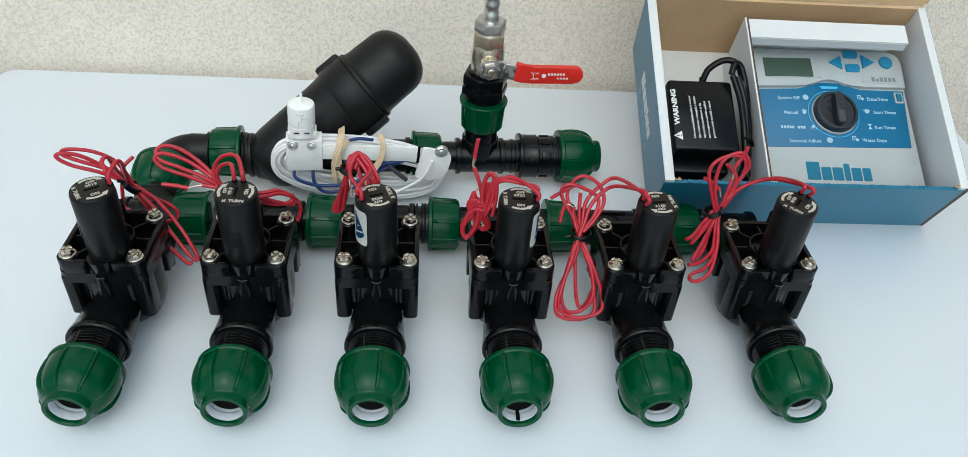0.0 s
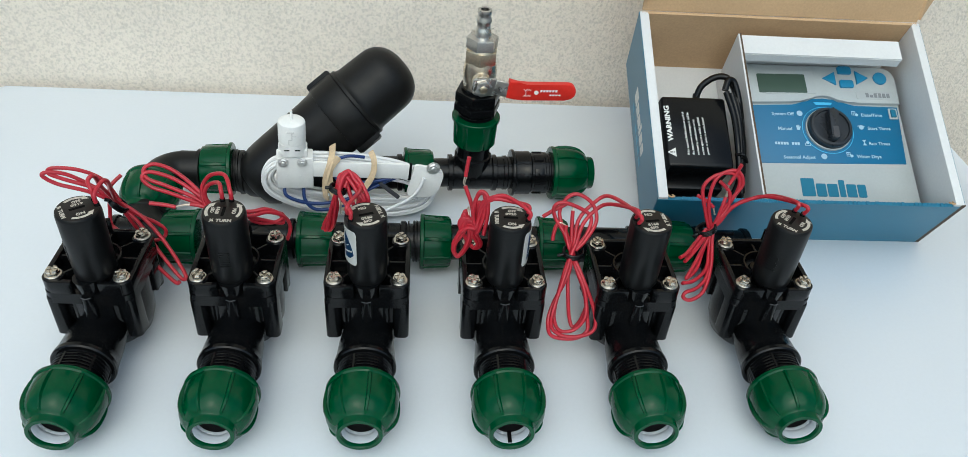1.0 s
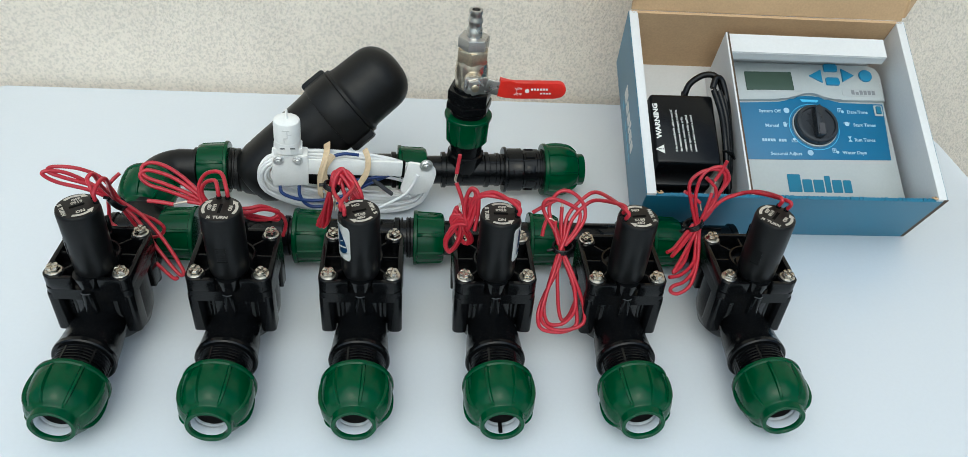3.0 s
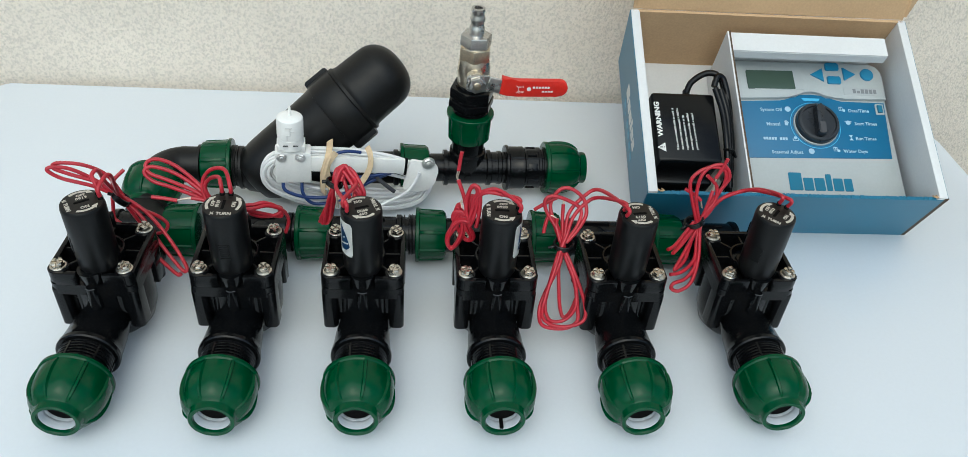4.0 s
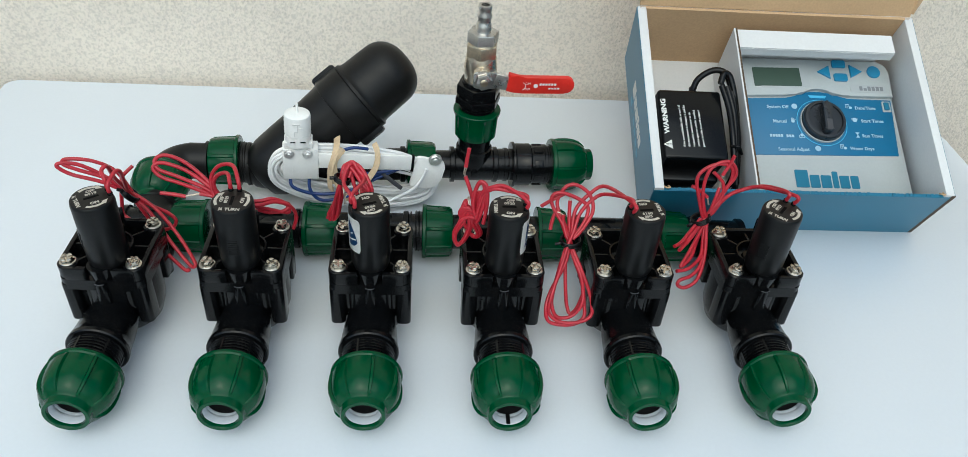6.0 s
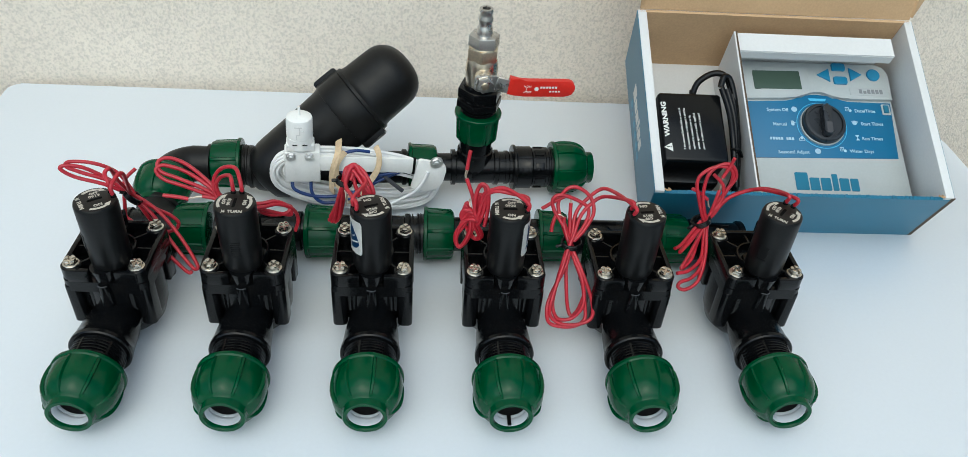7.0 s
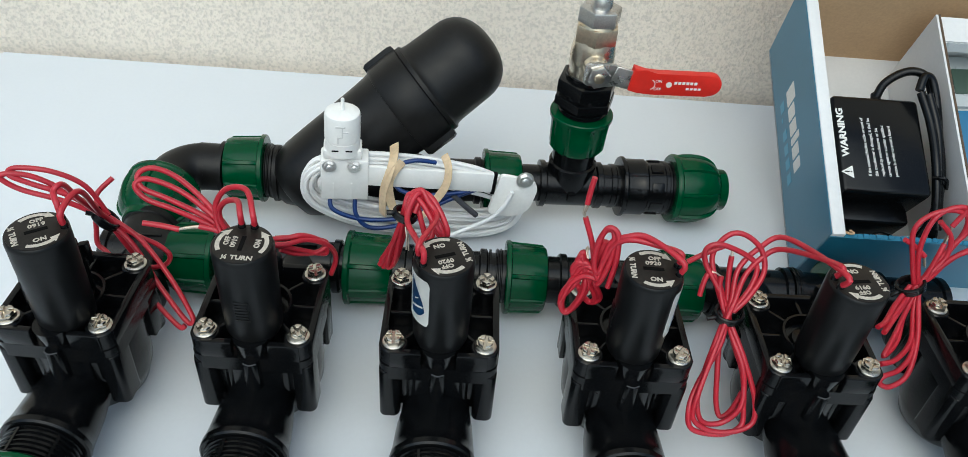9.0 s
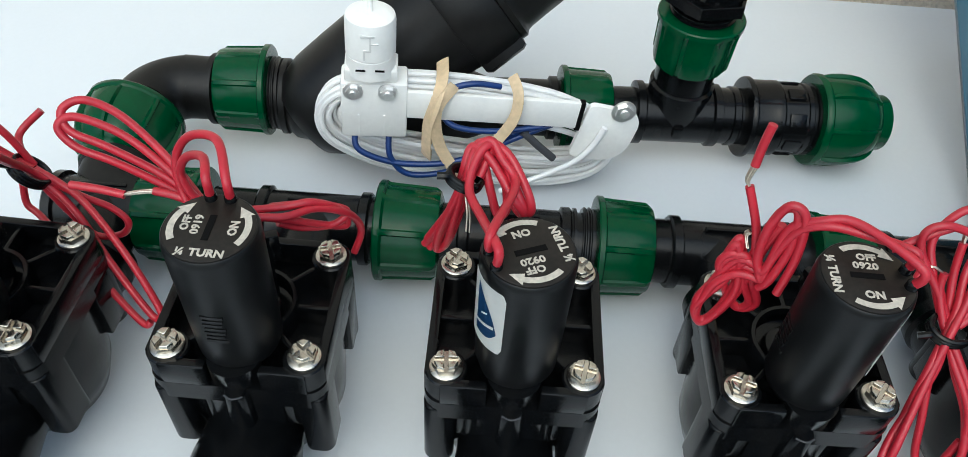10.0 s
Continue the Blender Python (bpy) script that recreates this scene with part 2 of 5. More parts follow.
def part(name, bm, mat, parent=None, label="", m=None):
    """Links a bmesh as one mesh object under a thing or a part."""
    ob = new(name, finish(name, bm, mat))
    if parent is not None:
        ob.parent = parent
    if m is not None:
        ob.matrix_basis = m
    if label:
        ob["label"] = label
    return ob


def thing(name, m, label, category, group="", kind=""):
    ob = new(name)
    ob.empty_display_size = 0.02
    ob.matrix_basis = m
    return tagged(ob, label, category, group, kind)


def lettering(name, words, size, mat, parent, m, lift=0.0002, align="CENTER", bold=0.0, wide=1.0):
    """Words in the built-in font, as a thin raised mesh."""
    cu = bpy.data.curves.new(name, "FONT")
    cu.body, cu.size, cu.align_x, cu.align_y = words, size, align, "CENTER"
    cu.extrude, cu.offset, cu.resolution_u = lift, bold, 2
    tmp = bpy.data.objects.new(name, cu)
    scene.collection.objects.link(tmp)
    me = bpy.data.meshes.new_from_object(tmp.evaluated_get(bpy.context.evaluated_depsgraph_get()))
    bpy.data.objects.remove(tmp)
    me.materials.clear()
    me.materials.append(mat)
    ob = new(name, me)
    ob.parent = parent
    ob.matrix_basis = m @ Matrix.Diagonal((wide, 1, 1, 1))
    return ob


X90 = pose(0, 0, 0, 0, 90, 0)      # z to +x
YF = pose(0, 0, 0, 90, 0, 0)       # z to -y
YB = pose(0, 0, 0, -90, 0, 0)      # z to +y


def hexagon(bm, r, z0, z1, m=None, bevel=0.0, turn=0.0):
    slab(bm, [(r * math.cos(radians(60 * i + turn)), r * math.sin(radians(60 * i + turn))) for i in range(6)], z0, z1, m, bevel)


# ---- the setting ----
TABLE = (-0.458, 0.687, -0.4, 0.4145)
bm = bmesh.new()
block(bm, -4.0, 4.0, 0.4265, 0.75, -0.76, 3.0)
tagged(part("wall_north", bm, STUCCO), "beige scratched mineral render house wall behind the table", "wall", kind="structure")
# added ground, out of view below the table
bm = bmesh.new()
block(bm, -60, 60, -60, 60, -0.85, -0.75)
tagged(part("ground", bm, PAVING), "unseen grey ground added under the table, kept dark to dim reflections", "ground", kind="structure")

table = thing("table", Matrix(), "white laminate table with rounded corners against the wall", "table")
bm = bmesh.new()
slab(bm, rounded(*TABLE, (0.02, 0.05, 0.07, 0.012)), -0.025, 0.0, None, 0.002)
part("tabletop", bm, LAMINATE, table)
for lx in (TABLE[0] + 0.06, TABLE[1] - 0.06):
    for ly in (TABLE[2] + 0.06, TABLE[3] - 0.06):
        bm = bmesh.new()
        lathe(bm, [(0.018, -0.75), (0.018, -0.025)], pose(lx, ly, 0), 16)
        part("leg", bm, STEEL, table)


# ---- fittings ----
def ribbed(count, width, height, from_step, to_step):
    """Raises narrow ribs along a turned shape."""
    def mod(a, k):
        if not from_step <= k <= to_step:
            return 1.0
        q = (a * count / (2 * math.pi)) % 1.0
        return 1.0 + (height if min(q, 1 - q) < width else 0.0)
    return mod


def dome_nut(parent, m, liner_slot=False, wide=1.0, long=1.0):
    """A green compression nut with a domed, ribbed nose, its pale grip ring and a black plug for the shade inside; z
    runs to the open end.
    """
    bm = bmesh.new()
    prof = [(0.0205, 0.0), (0.0272, 0.0004), (0.0281, 0.0018), (0.0281, 0.0045), (0.0270, 0.0058), (0.0273, 0.0105), (0.0274, 0.0180), (0.0269, 0.0250),
            (0.0258, 0.0310), (0.0239, 0.0362), (0.0215, 0.0402), (0.0193, 0.0428), (0.0176, 0.0438), (0.0170, 0.0450), (0.0170, 0.0503), (0.0165, 0.0515),
            (0.0139, 0.0515), (0.0134, 0.0507), (0.0132, 0.0490), (0.0130, 0.0300)]
    crest, foot = 0.030, 0.062
    angles = []
    for i in range(8):
        c = radians(45 * i)
        angles += [c - foot, c - crest, c, c + crest, c + foot] + [c + foot + (radians(45) - 2 * foot) * q / 5 for q in range(1, 5)]
    rise = {4: 0.0006, 5: 0.0018, 6: 0.0020, 7: 0.0021, 8: 0.0021, 9: 0.0020, 10: 0.0017, 11: 0.0009}

    def mod(a, k):
        if k not in rise:
            return 1.0
        d = abs((a + radians(22.5)) % radians(45) - radians(22.5))
        belly = 0.010 * math.cos(4 * a) + 0.010 * math.cos(8 * (a + radians(22.5))) if 5 <= k <= 10 else 0.0
        return 1.0 + belly + (rise[k] / prof[k][0] if d < crest + 0.004 else 0.0)
    lathe(bm, [(r * wide, h * long) for r, h in prof], None, 0, mod, angles)
    nut = part("nut", bm, GREEN, parent, "green ribbed compression nut with a domed open end", m)
    bm = bmesh.new()
    prof = [(0.0123, 0.022)]
    for i in range(4):
        prof += [(0.0125, 0.024 + 0.005 * i), (0.0119, 0.0255 + 0.005 * i), (0.0119, 0.0275 + 0.005 * i)]
    prof += [(0.0125, 0.0445), (0.0127, 0.0472), (0.0131, 0.0478), (0.0131, 0.022)]
    lathe(bm, [(r * wide, h * long) for r, h in prof], None, 40)
    part("grip_ring", bm, LINER, nut, "pale ridged plastic grip ring")
    # solid black plug: the shade of the hollow is put into its colour
    bm = bmesh.new()
    lathe(bm, [(0.0121 * wide, 0.008), (0.0121 * wide, 0.0365 * long)], None, 32)
    part("bore", bm, DARK, nut, "black plug painting the shade inside the nut")
    if liner_slot:
        # no cut in the ring: a black strip paints the split's shade
        bm = bmesh.new()
        turn = pose(0, 0, 0, 0, 0, -24)
        block(bm, -0.0014, 0.0014, -0.0126, -0.0106, 0.0365 * long, 0.0474 * long, 0.0, turn)
        part("slot", bm, DARK, nut, "black strip painting the shade of a split in the grip ring")
    return nut


def straight_nut(parent, m, r=0.0238, length=0.037, name="nut"):
    """A green compression nut of nearly even width with a collar at its foot; z runs to the narrow end."""
    bm = bmesh.new()
    s = length / 0.037
    prof = [(r * 0.84, 0.0), (r * 1.06, 0.0004 * s), (r * 1.09, 0.0012 * s), (r * 1.09, 0.0042 * s), (r * 1.0, 0.0055 * s), (r * 0.985, 0.012 * s), (r * 0.975, 0.02 * s), (r * 0.955, 0.0325 * s),
            (r * 0.92, 0.0355 * s), (r * 0.78, 0.037 * s), (r * 0.7, 0.0365 * s)]
    crest, foot = 0.045, 0.075
    angles = []
    for i in range(8):
        c = radians(45 * i)
        angles += [c - foot, c - crest, c, c + crest, c + foot] + [c + foot + (radians(45) - 2 * foot) * q / 5 for q in range(1, 5)]

    def mod(a, k):
        d = abs((a + radians(22.5)) % radians(45) - radians(22.5))
        return 1.0 + (0.052 if 4 <= k <= 7 and d < crest + 0.004 else 0.0)
    lathe(bm, prof, None, 0, mod, angles)
    return part(name, bm, GREEN, parent, "green ribbed compression nut", m)


def threads(bm, r, z0, z1, m, pitch=0.0028, depth=0.0012):
    prof, z = [(r - depth, z0)], z0
    while z + pitch <= z1:
        prof += [(r - depth, z + 0.15 * pitch), (r, z + 0.4 * pitch), (r, z + 0.6 * pitch), (r - depth, z + 0.85 * pitch)]
        z += pitch
    prof.append((r - depth, z1))
    lathe(bm, prof, m, 36)


def screw(parent, m):
    """A zinc flange screw with a slotted hexagon head."""
    bm = bmesh.new()
    lathe(bm, [(0.0060, 0.0), (0.0061, 0.0008), (0.0054, 0.0013)], None, 24)
    hexagon(bm, 0.0052, 0.001, 0.0036, None, 0.0)
    for sx in (-1, 1):
        for sy in (-1, 1):
            slab(bm, [(0.0008 * sx, 0.0008 * sy), (0.0043 * sx, 0.0008 * sy), (0.0031 * sx, 0.0033 * sy), (0.0008 * sx, 0.0041 * sy)][::sx * sy], 0.0035, 0.0053, None, 0.0003)
    return part("screw", bm, ZINC, parent, "zinc-plated slotted hexagon screw", m)


# ---- irrigation valves ----
AX = 0.030        # height of the flow axis
VY = 0.024        # the row of valves


def arrow_arc(bm, r0, r1, a0, a1, z, tip):
    """A flat bent arrow from angle a0 to a1."""
    n = 12
    ring = []
    for i in range(n + 1):
        a = radians(a0 + (a1 - a0) * i / n)
        ring.append((bm.verts.new((r0 * math.cos(a), r0 * math.sin(a), z)), bm.verts.new((r1 * math.cos(a), r1 * math.sin(a), z))))
    for (p, q), (s, t) in zip(ring, ring[1:]):
        bm.faces.new((p, q, t, s))
    a, b = radians(a1), radians(a1 + tip)
    mid = (r0 + r1) / 2
    w = (r1 - r0) * 1.05
    bm.faces.new([bm.verts.new(v) for v in (((mid - w) * math.cos(a), (mid - w) * math.sin(a), z), ((mid + w) * math.cos(a), (mid + w) * math.sin(a), z),
                                            (mid * math.cos(b), mid * math.sin(b), z))])


CY, CZ = -0.0162, -0.0050      # the coils stand flush with the front edge


def solenoid(parent, code, yaw, lean=0.0):
    """The upright coil: its base stands at the valve's front, with the marked turning cap on top."""
    bm = bmesh.new()

    def flats(a, k):
        d = abs((a - math.pi / 2 + math.pi) % (2 * math.pi) - math.pi)
        return min(1.0, 0.955 / max(math.cos(d), 0.2)) if d < 0.5 else 1.0
    lathe(bm, [(0.0095, 0.0800), (0.0108, 0.0828), (0.0138, 0.0866), (0.0149, 0.0895), (0.0153, 0.104), (0.0156, 0.1425), (0.0151, 0.1448), (0.0147, 0.1452)], None, 56, flats)
    sol = part("solenoid", bm, COATED, parent, "matt black solenoid coil with red leads", pose(lean, CY, CZ, 0, 0, yaw))
    top = 0.1453
    bm = bmesh.new()
    lathe(bm, [(0.0144, top - 0.001), (0.0143, top + 0.0001), (0.0139, top + 0.0003), (0.0005, top + 0.0003)], None, 48)
    part("cap_face", bm, CAP_FACE, sol, "brown-black printed cap face")
    top = top + 0.0003
    # slightly raised black strip in place of a shaded turning groove
    bm = bmesh.new()
    block(bm, -0.0011, 0.0011, -0.0056, 0.005, top - 0.002, top + 0.0002)
    part("slot", bm, DARK, sol, "black strip painting the shade of the turning groove")
    bm = bmesh.new()
    arrow_arc(bm, 0.0108, 0.0130, 212, 150, top + 0.0002, -24)
    part("arrow", bm, CREAM_INK, sol, "cream printed arrow")
    bm = bmesh.new()
    arrow_arc(bm, 0.0108, 0.0130, -32, 28, top + 0.0002, 24)
    part("arrow", bm, CREAM_INK, sol, "cream printed arrow")
    lettering("word", "OFF", 0.0036, CREAM_INK, sol, pose(-0.0076, 0.001, top, 0, 0, 90), bold=0.00012)
    lettering("word", code, 0.0037, CREAM_INK, sol, pose(-0.0040, 0.0006, top, 0, 0, 90), bold=0.0001, wide=1.1)
    lettering("word", "ON", 0.0039, CREAM_INK, sol, pose(0.0076, 0.0002, top, 0, 0, 90), bold=0.00014)
    lettering("word", "\u00bc TURN", 0.0040, CREAM_INK, sol, pose(0, -0.0108, top), bold=0.00014)
    for wx in (-0.0032, 0.0032):
        bm = bmesh.new()
        lathe(bm, [(0.0021, 0.0), (0.0019, 0.003), (0.0014, 0.0036)], pose(wx, 0.0122, top - 0.0008), 14)
        part("grommet", bm, BLACK, sol)
    bm = bmesh.new()
    for i in range(7):
        block(bm, -0.004 + 0.0004 * (i % 2), 0.0035 - 0.0005 * (i % 3), -0.01562, -0.0148, 0.118 - 0.0021 * i, 0.1192 - 0.0021 * i)
    part("moulded_lettering", bm, COATED, sol, "raised illegible moulded lettering")
    return sol


def valve(code, yaw):
    """One valve on its outlet nut; the origin lies on the table under the bonnet's middle."""
    v = thing("irrigation_valve", Matrix(), "black plastic solenoid irrigation valve with a green outlet nut", "irrigation valve", "valves in a row on the table")
    bm = bmesh.new()
    # bowl, corner posts and ports
    lathe(bm, [(0.008, 0.0005), (0.019, 0.004), (0.0265, 0.012), (0.0302, 0.024), (0.0314, 0.04), (0.0314, 0.066)], None, 48)
    lathe(bm, [(0.0205, 0.0), (0.0205, 0.05), (0.0222, 0.052), (0.0222, 0.058), (0.019, 0.06)], pose(0, 0, AX) @ YB, 40)
    part("body", bm, BLACK, v, "glossy black plastic valve body")
    for sx in (-1, 1):
        for sy in (-1, 1):
            bm = bmesh.new()
            if sy < 0:
                slab(bm, rounded(min(0.0205 * sx, 0.0322 * sx), max(0.0205 * sx, 0.0322 * sx), -0.0315, -0.014, 0.004), 0.0285, 0.066, None, 0.0012)
            else:
                lathe(bm, [(0.0058, 0.0315), (0.0072, 0.033), (0.0076, 0.066)], pose(0.0248 * sx, 0.0248, 0), 24)
                block(bm, min(0.0248 * sx, 0.0324 * sx), max(0.0248 * sx, 0.0324 * sx), 0.012, 0.0248, 0.036, 0.066, 0.001)
                block(bm, min(0.0105 * sx, 0.0248 * sx), max(0.0105 * sx, 0.0248 * sx), 0.02, 0.0324, 0.046, 0.066, 0.001)
            part("corner_post", bm, BLACK, v)
    bm = bmesh.new()
    m = pose(0, 0, AX) @ YF
    lathe(bm, [(0.0185, 0.0), (0.0195, 0.03), (0.0212, 0.04), (0.0224, 0.055), (0.0232, 0.061), (0.0236, 0.0615), (0.0236, 0.0645), (0.0226, 0.0655), (0.018, 0.0655)], m, 44)
    part("outlet", bm, BLACK, v, "glossy black outlet barrel")
    bm = bmesh.new()
    threads(bm, 0.0206, 0.065, 0.083, m)
    for i in range(6):
        block(bm, -0.0008, 0.0008, 0.0188, 0.0209, 0.067, 0.081, 0.0, m @ pose(0, 0, 0, 0, 0, 60 * i + 20))
    part("thread", bm, BLACK, v, "black threaded outlet neck")
    # bonnet: plate, rim, ring, ribs, bosses
    bm = bmesh.new()
    slab(bm, rounded(-0.0323, 0.0323, -0.0317, 0.0323, 0.007), 0.0615, 0.0715, None, 0.0)
    for x0, x1, y0, y1 in ((-0.0323, -0.0035, -0.0317, -0.0279), (0.0035, 0.0323, -0.0317, -0.0279), (-0.0323, 0.0323, 0.0285, 0.0323), (-0.0323, -0.0285, -0.026, 0.026), (0.0285, 0.0323, -0.026, 0.026)):
        block(bm, x0 + (0.006 if y1 - y0 < 0.005 else 0), x1 - (0.006 if y1 - y0 < 0.005 else 0), y0, y1, 0.0705, 0.0827, 0.0007)
    for sx in (-1, 1):
        for sy in (-1, 1):
            lathe(bm, [(0.0077, 0.067), (0.0077, 0.0822), (0.0071, 0.0828)], pose(0.0246 * sx, 0.0246 if sy > 0 else -0.0236, 0), 24)
    lathe(bm, [(0.0165, 0.0705), (0.0165, 0.0822), (0.0161, 0.0828), (0.0147, 0.0828), (0.0143, 0.0822), (0.014, 0.076), (0.0105, 0.0752), (0.0095, 0.0785), (0.0055, 0.0795)], None, 40)
    for i in range(8):
        block(bm, 0.016, 0.029 if i % 2 == 0 else 0.0275, -0.0009, 0.0009, 0.0705, 0.0812, 0.0003, pose(0, 0, 0, 0, 0, 45 * i))
    part("bonnet", bm, BLACK, v, "black square bonnet with ribs and recesses")
    for sx in (-1, 1):
        for sy in (-1, 1):
            screw(v, pose(0.0246 * sx, 0.0246 if sy > 0 else -0.0234, 0.0827, 0, 0, 37 * sx + 71 * sy + yaw))
    # coil seat on the front with its exhaust nose
    bm = bmesh.new()
    lathe(bm, [(0.0064, 0.044), (0.0066, 0.060), (0.0074, 0.071), (0.0092, 0.079), (0.0098, 0.0835)], pose(0, -0.0250, 0), 36)
    block(bm, -0.0206, 0.0206, -0.0262, -0.0165, 0.04, 0.066, 0.001)
    for sx in (-1, 1):
        block(bm, 0.0125 * sx - 0.0022, 0.0125 * sx + 0.0022, -0.0290, -0.026, 0.038, 0.0625, 0.0006)
    part("coil_seat", bm, BLACK, v)
    bm = bmesh.new()
    lathe(bm, [(0.0048, 0.043), (0.0045, 0.060), (0.0041, 0.0695), (0.0035, 0.0712), (0.0003, 0.0713)], pose(0, -0.0322, 0), 24)
    part("exhaust_nose", bm, BLACK, v, "glossy black exhaust nose")
    bm = bmesh.new()
    tube(bm, [(-0.0034, -0.0347, 0.0709), (0, -0.0362, 0.0712), (0.0034, -0.0347, 0.0709)], 0.00035, 6)
    part("clip", bm, GREY_SHRINK, v, "thin grey spring clip")
    bm = bmesh.new()
    lathe(bm, [(0.0046, 0.078), (0.0046, 0.095), (0.006, 0.0965), (0.006, 0.103)], pose(0.003, 0.007, 0), 16)
    for i in range(4):
        block(bm, 0.003, 0.0082, -0.0018, 0.0018, 0.097, 0.1105 - 0.002 * (i % 2), 0.0006, pose(0.003, 0.007, 0, 0, 0, 90 * i + 25))
    part("bleed_screw", bm, BLACK, v, "black bleed screw with a finned knob")
    solenoid(v, code, yaw, 0.004 if yaw == -55 else 0.0)
    dome_nut(v, pose(0, -0.0852, AX) @ YF @ pose(0, 0, 0, 0, 0, 24 if code == "0920 " else 20 + yaw / 9), code == "0920 ", 0.975, 0.795)
    return v


VALVES = [(-0.2035, VY, -2.5, "0919", -55), (-0.1005, VY, -1, "0919", 0), (-0.001, VY, 0, "0920", 112), (0.1040, VY, 1, "0920 ", -92), (0.2090, VY, 1, "0919", 97), (0.3185, VY + 0.004, 1, "0919", -42)]
valves = []
for x, y, turn, code, yaw in VALVES:
    v = valve(code, yaw)
    v.matrix_basis = pose(x, y, 0, 0, 0, turn)
    valves.append(v)

# printed stickers on two coils
def wrapped(a0, a1, r, low, high):
    """A thin sheet round the coil from angle a0 to a1, between two heights given along it."""
    bm = bmesh.new()
    n = 18
    cols = []
    for k in range(n + 1):
        a = radians(a0 + (a1 - a0) * k / n)
        cols.append([bm.verts.new((r * math.cos(a), CY + r * math.sin(a), z + CZ)) for z in (low(k / n), high(k / n))])
    for p, q in zip(cols, cols[1:]):
        bm.faces.new((p[0], q[0], q[1], p[1]))
    bmesh.ops.solidify(bm, geom=bm.faces[:], thickness=0.0001)
    return bm


def corner(f, r):
    e = min(f, 1 - f) / r
    return 0.003 * (1 - math.sqrt(max(0.0, 1 - (1 - e) ** 2))) if e < 1 else 0.0


for i, a0, a1 in ((2, 182, 247), (3, -53, 12)):
    st = part("sticker", wrapped(a0, a1, 0.01588, lambda f: 0.1080 + corner(f, 0.12), lambda f: 0.1400 - corner(f, 0.12)), WHITE_PLASTIC, valves[i], "white paper sticker")
    part("print", wrapped(a0 + 20, a1 - 9, 0.01602, lambda f: 0.1130 + 0.005 * f ** 4, lambda f: 0.1380 - 0.014 * f - 0.0055 * f ** 6), NAVY_INK, st, "dark blue printed shape")
    part("stripe", wrapped(a0 + 20, a1 - 13, 0.01612, lambda f: 0.1172 + 0.003 * f, lambda f: 0.1187 + 0.003 * f), WHITE_PLASTIC, st)
    part("bar", wrapped(a0 + 30, a1 - 24, 0.01612, lambda f: 0.1235 + 0.002 * f, lambda f: 0.1245 + 0.002 * f), WHITE_PLASTIC, st)

# ---- the manifold behind the valves ----
MY, MZ = 0.115, 0.0262
manifold = thing("manifold_pipe", Matrix(), "black plastic manifold pipe with tees and green compression nuts", "pipe")
for x, y, turn, code, yaw in VALVES:
    bm = bmesh.new()
    m = pose(x, MY, MZ)
    lathe(bm, [(0.0175, -0.028), (0.0185, -0.027), (0.0185, -0.023), (0.0165, -0.022), (0.0165, 0.022), (0.0185, 0.023), (0.0185, 0.027), (0.0175, 0.028)], m @ X90, 36)
    lathe(bm, [(0.0165, 0.0), (0.0165, 0.03), (0.019, 0.031), (0.019, 0.036)], m @ YF, 36)
    block(bm, -0.012, 0.012, -0.001, 0.001, 0.0155, 0.019, 0.0005, m)
    part("tee", bm, BLACK, manifold, "black plastic pipe tee")
for x0, x1, r in ((-0.151, -0.128, 0.0162), (-0.078, -0.025, 0.0162), (0.02, 0.085, 0.0162), (0.12, 0.19, 0.0162), (0.225, 0.3, 0.0162)):
    bm = bmesh.new()
    lathe(bm, [(r, x0), (r, x1)], pose(0, MY, MZ) @ X90, 32)
    if x0 > -0.1:
        threads(bm, 0.0192, x0 + 0.0125, x0 + 0.0195, pose(0, MY, MZ) @ X90, 0.0024, 0.0008)
        lathe(bm, [(0.016, x0 + 0.0078), (0.0184, x0 + 0.008), (0.0184, x0 + 0.0094), (0.016, x0 + 0.0096)], pose(0, MY, MZ) @ X90, 36)
    part("pipe", bm, BLACK, manifold)
for x, flip in ((-0.155, True), (-0.0695, False), (0.0390, False), (0.146, False), (0.262, False)):
    straight_nut(manifold, pose(x, MY, MZ, 0, 0, 180 if flip else 0) @ X90, r=0.0234, length=0.029 if x > 0.03 else 0.0325)
bm = bmesh.new()
lathe(bm, [(0.019, -0.03), (0.02, -0.026), (0.02, -0.022), (0.0165, -0.02), (0.0165, 0.01), (0.012, 0.016)], pose(VALVES[5][0] + 0.005, MY, MZ) @ X90, 32)
part("end_plug", bm, BLACK, manifold, "black plastic end plug")


# ---- the return bend on the far side ----
def elbow(bm, centre, bend, r, a0, a1, m):
    """A quarter bend in the plane of m's x and y."""
    n = 12
    pts = []
    for i in range(n + 1):
        a = radians(a0 + (a1 - a0) * i / n)
        pts.append(m @ Vector((centre[0] + bend * math.cos(a), centre[1] + bend * math.sin(a), 0)))
    tube(bm, pts, r, 28, per=2)


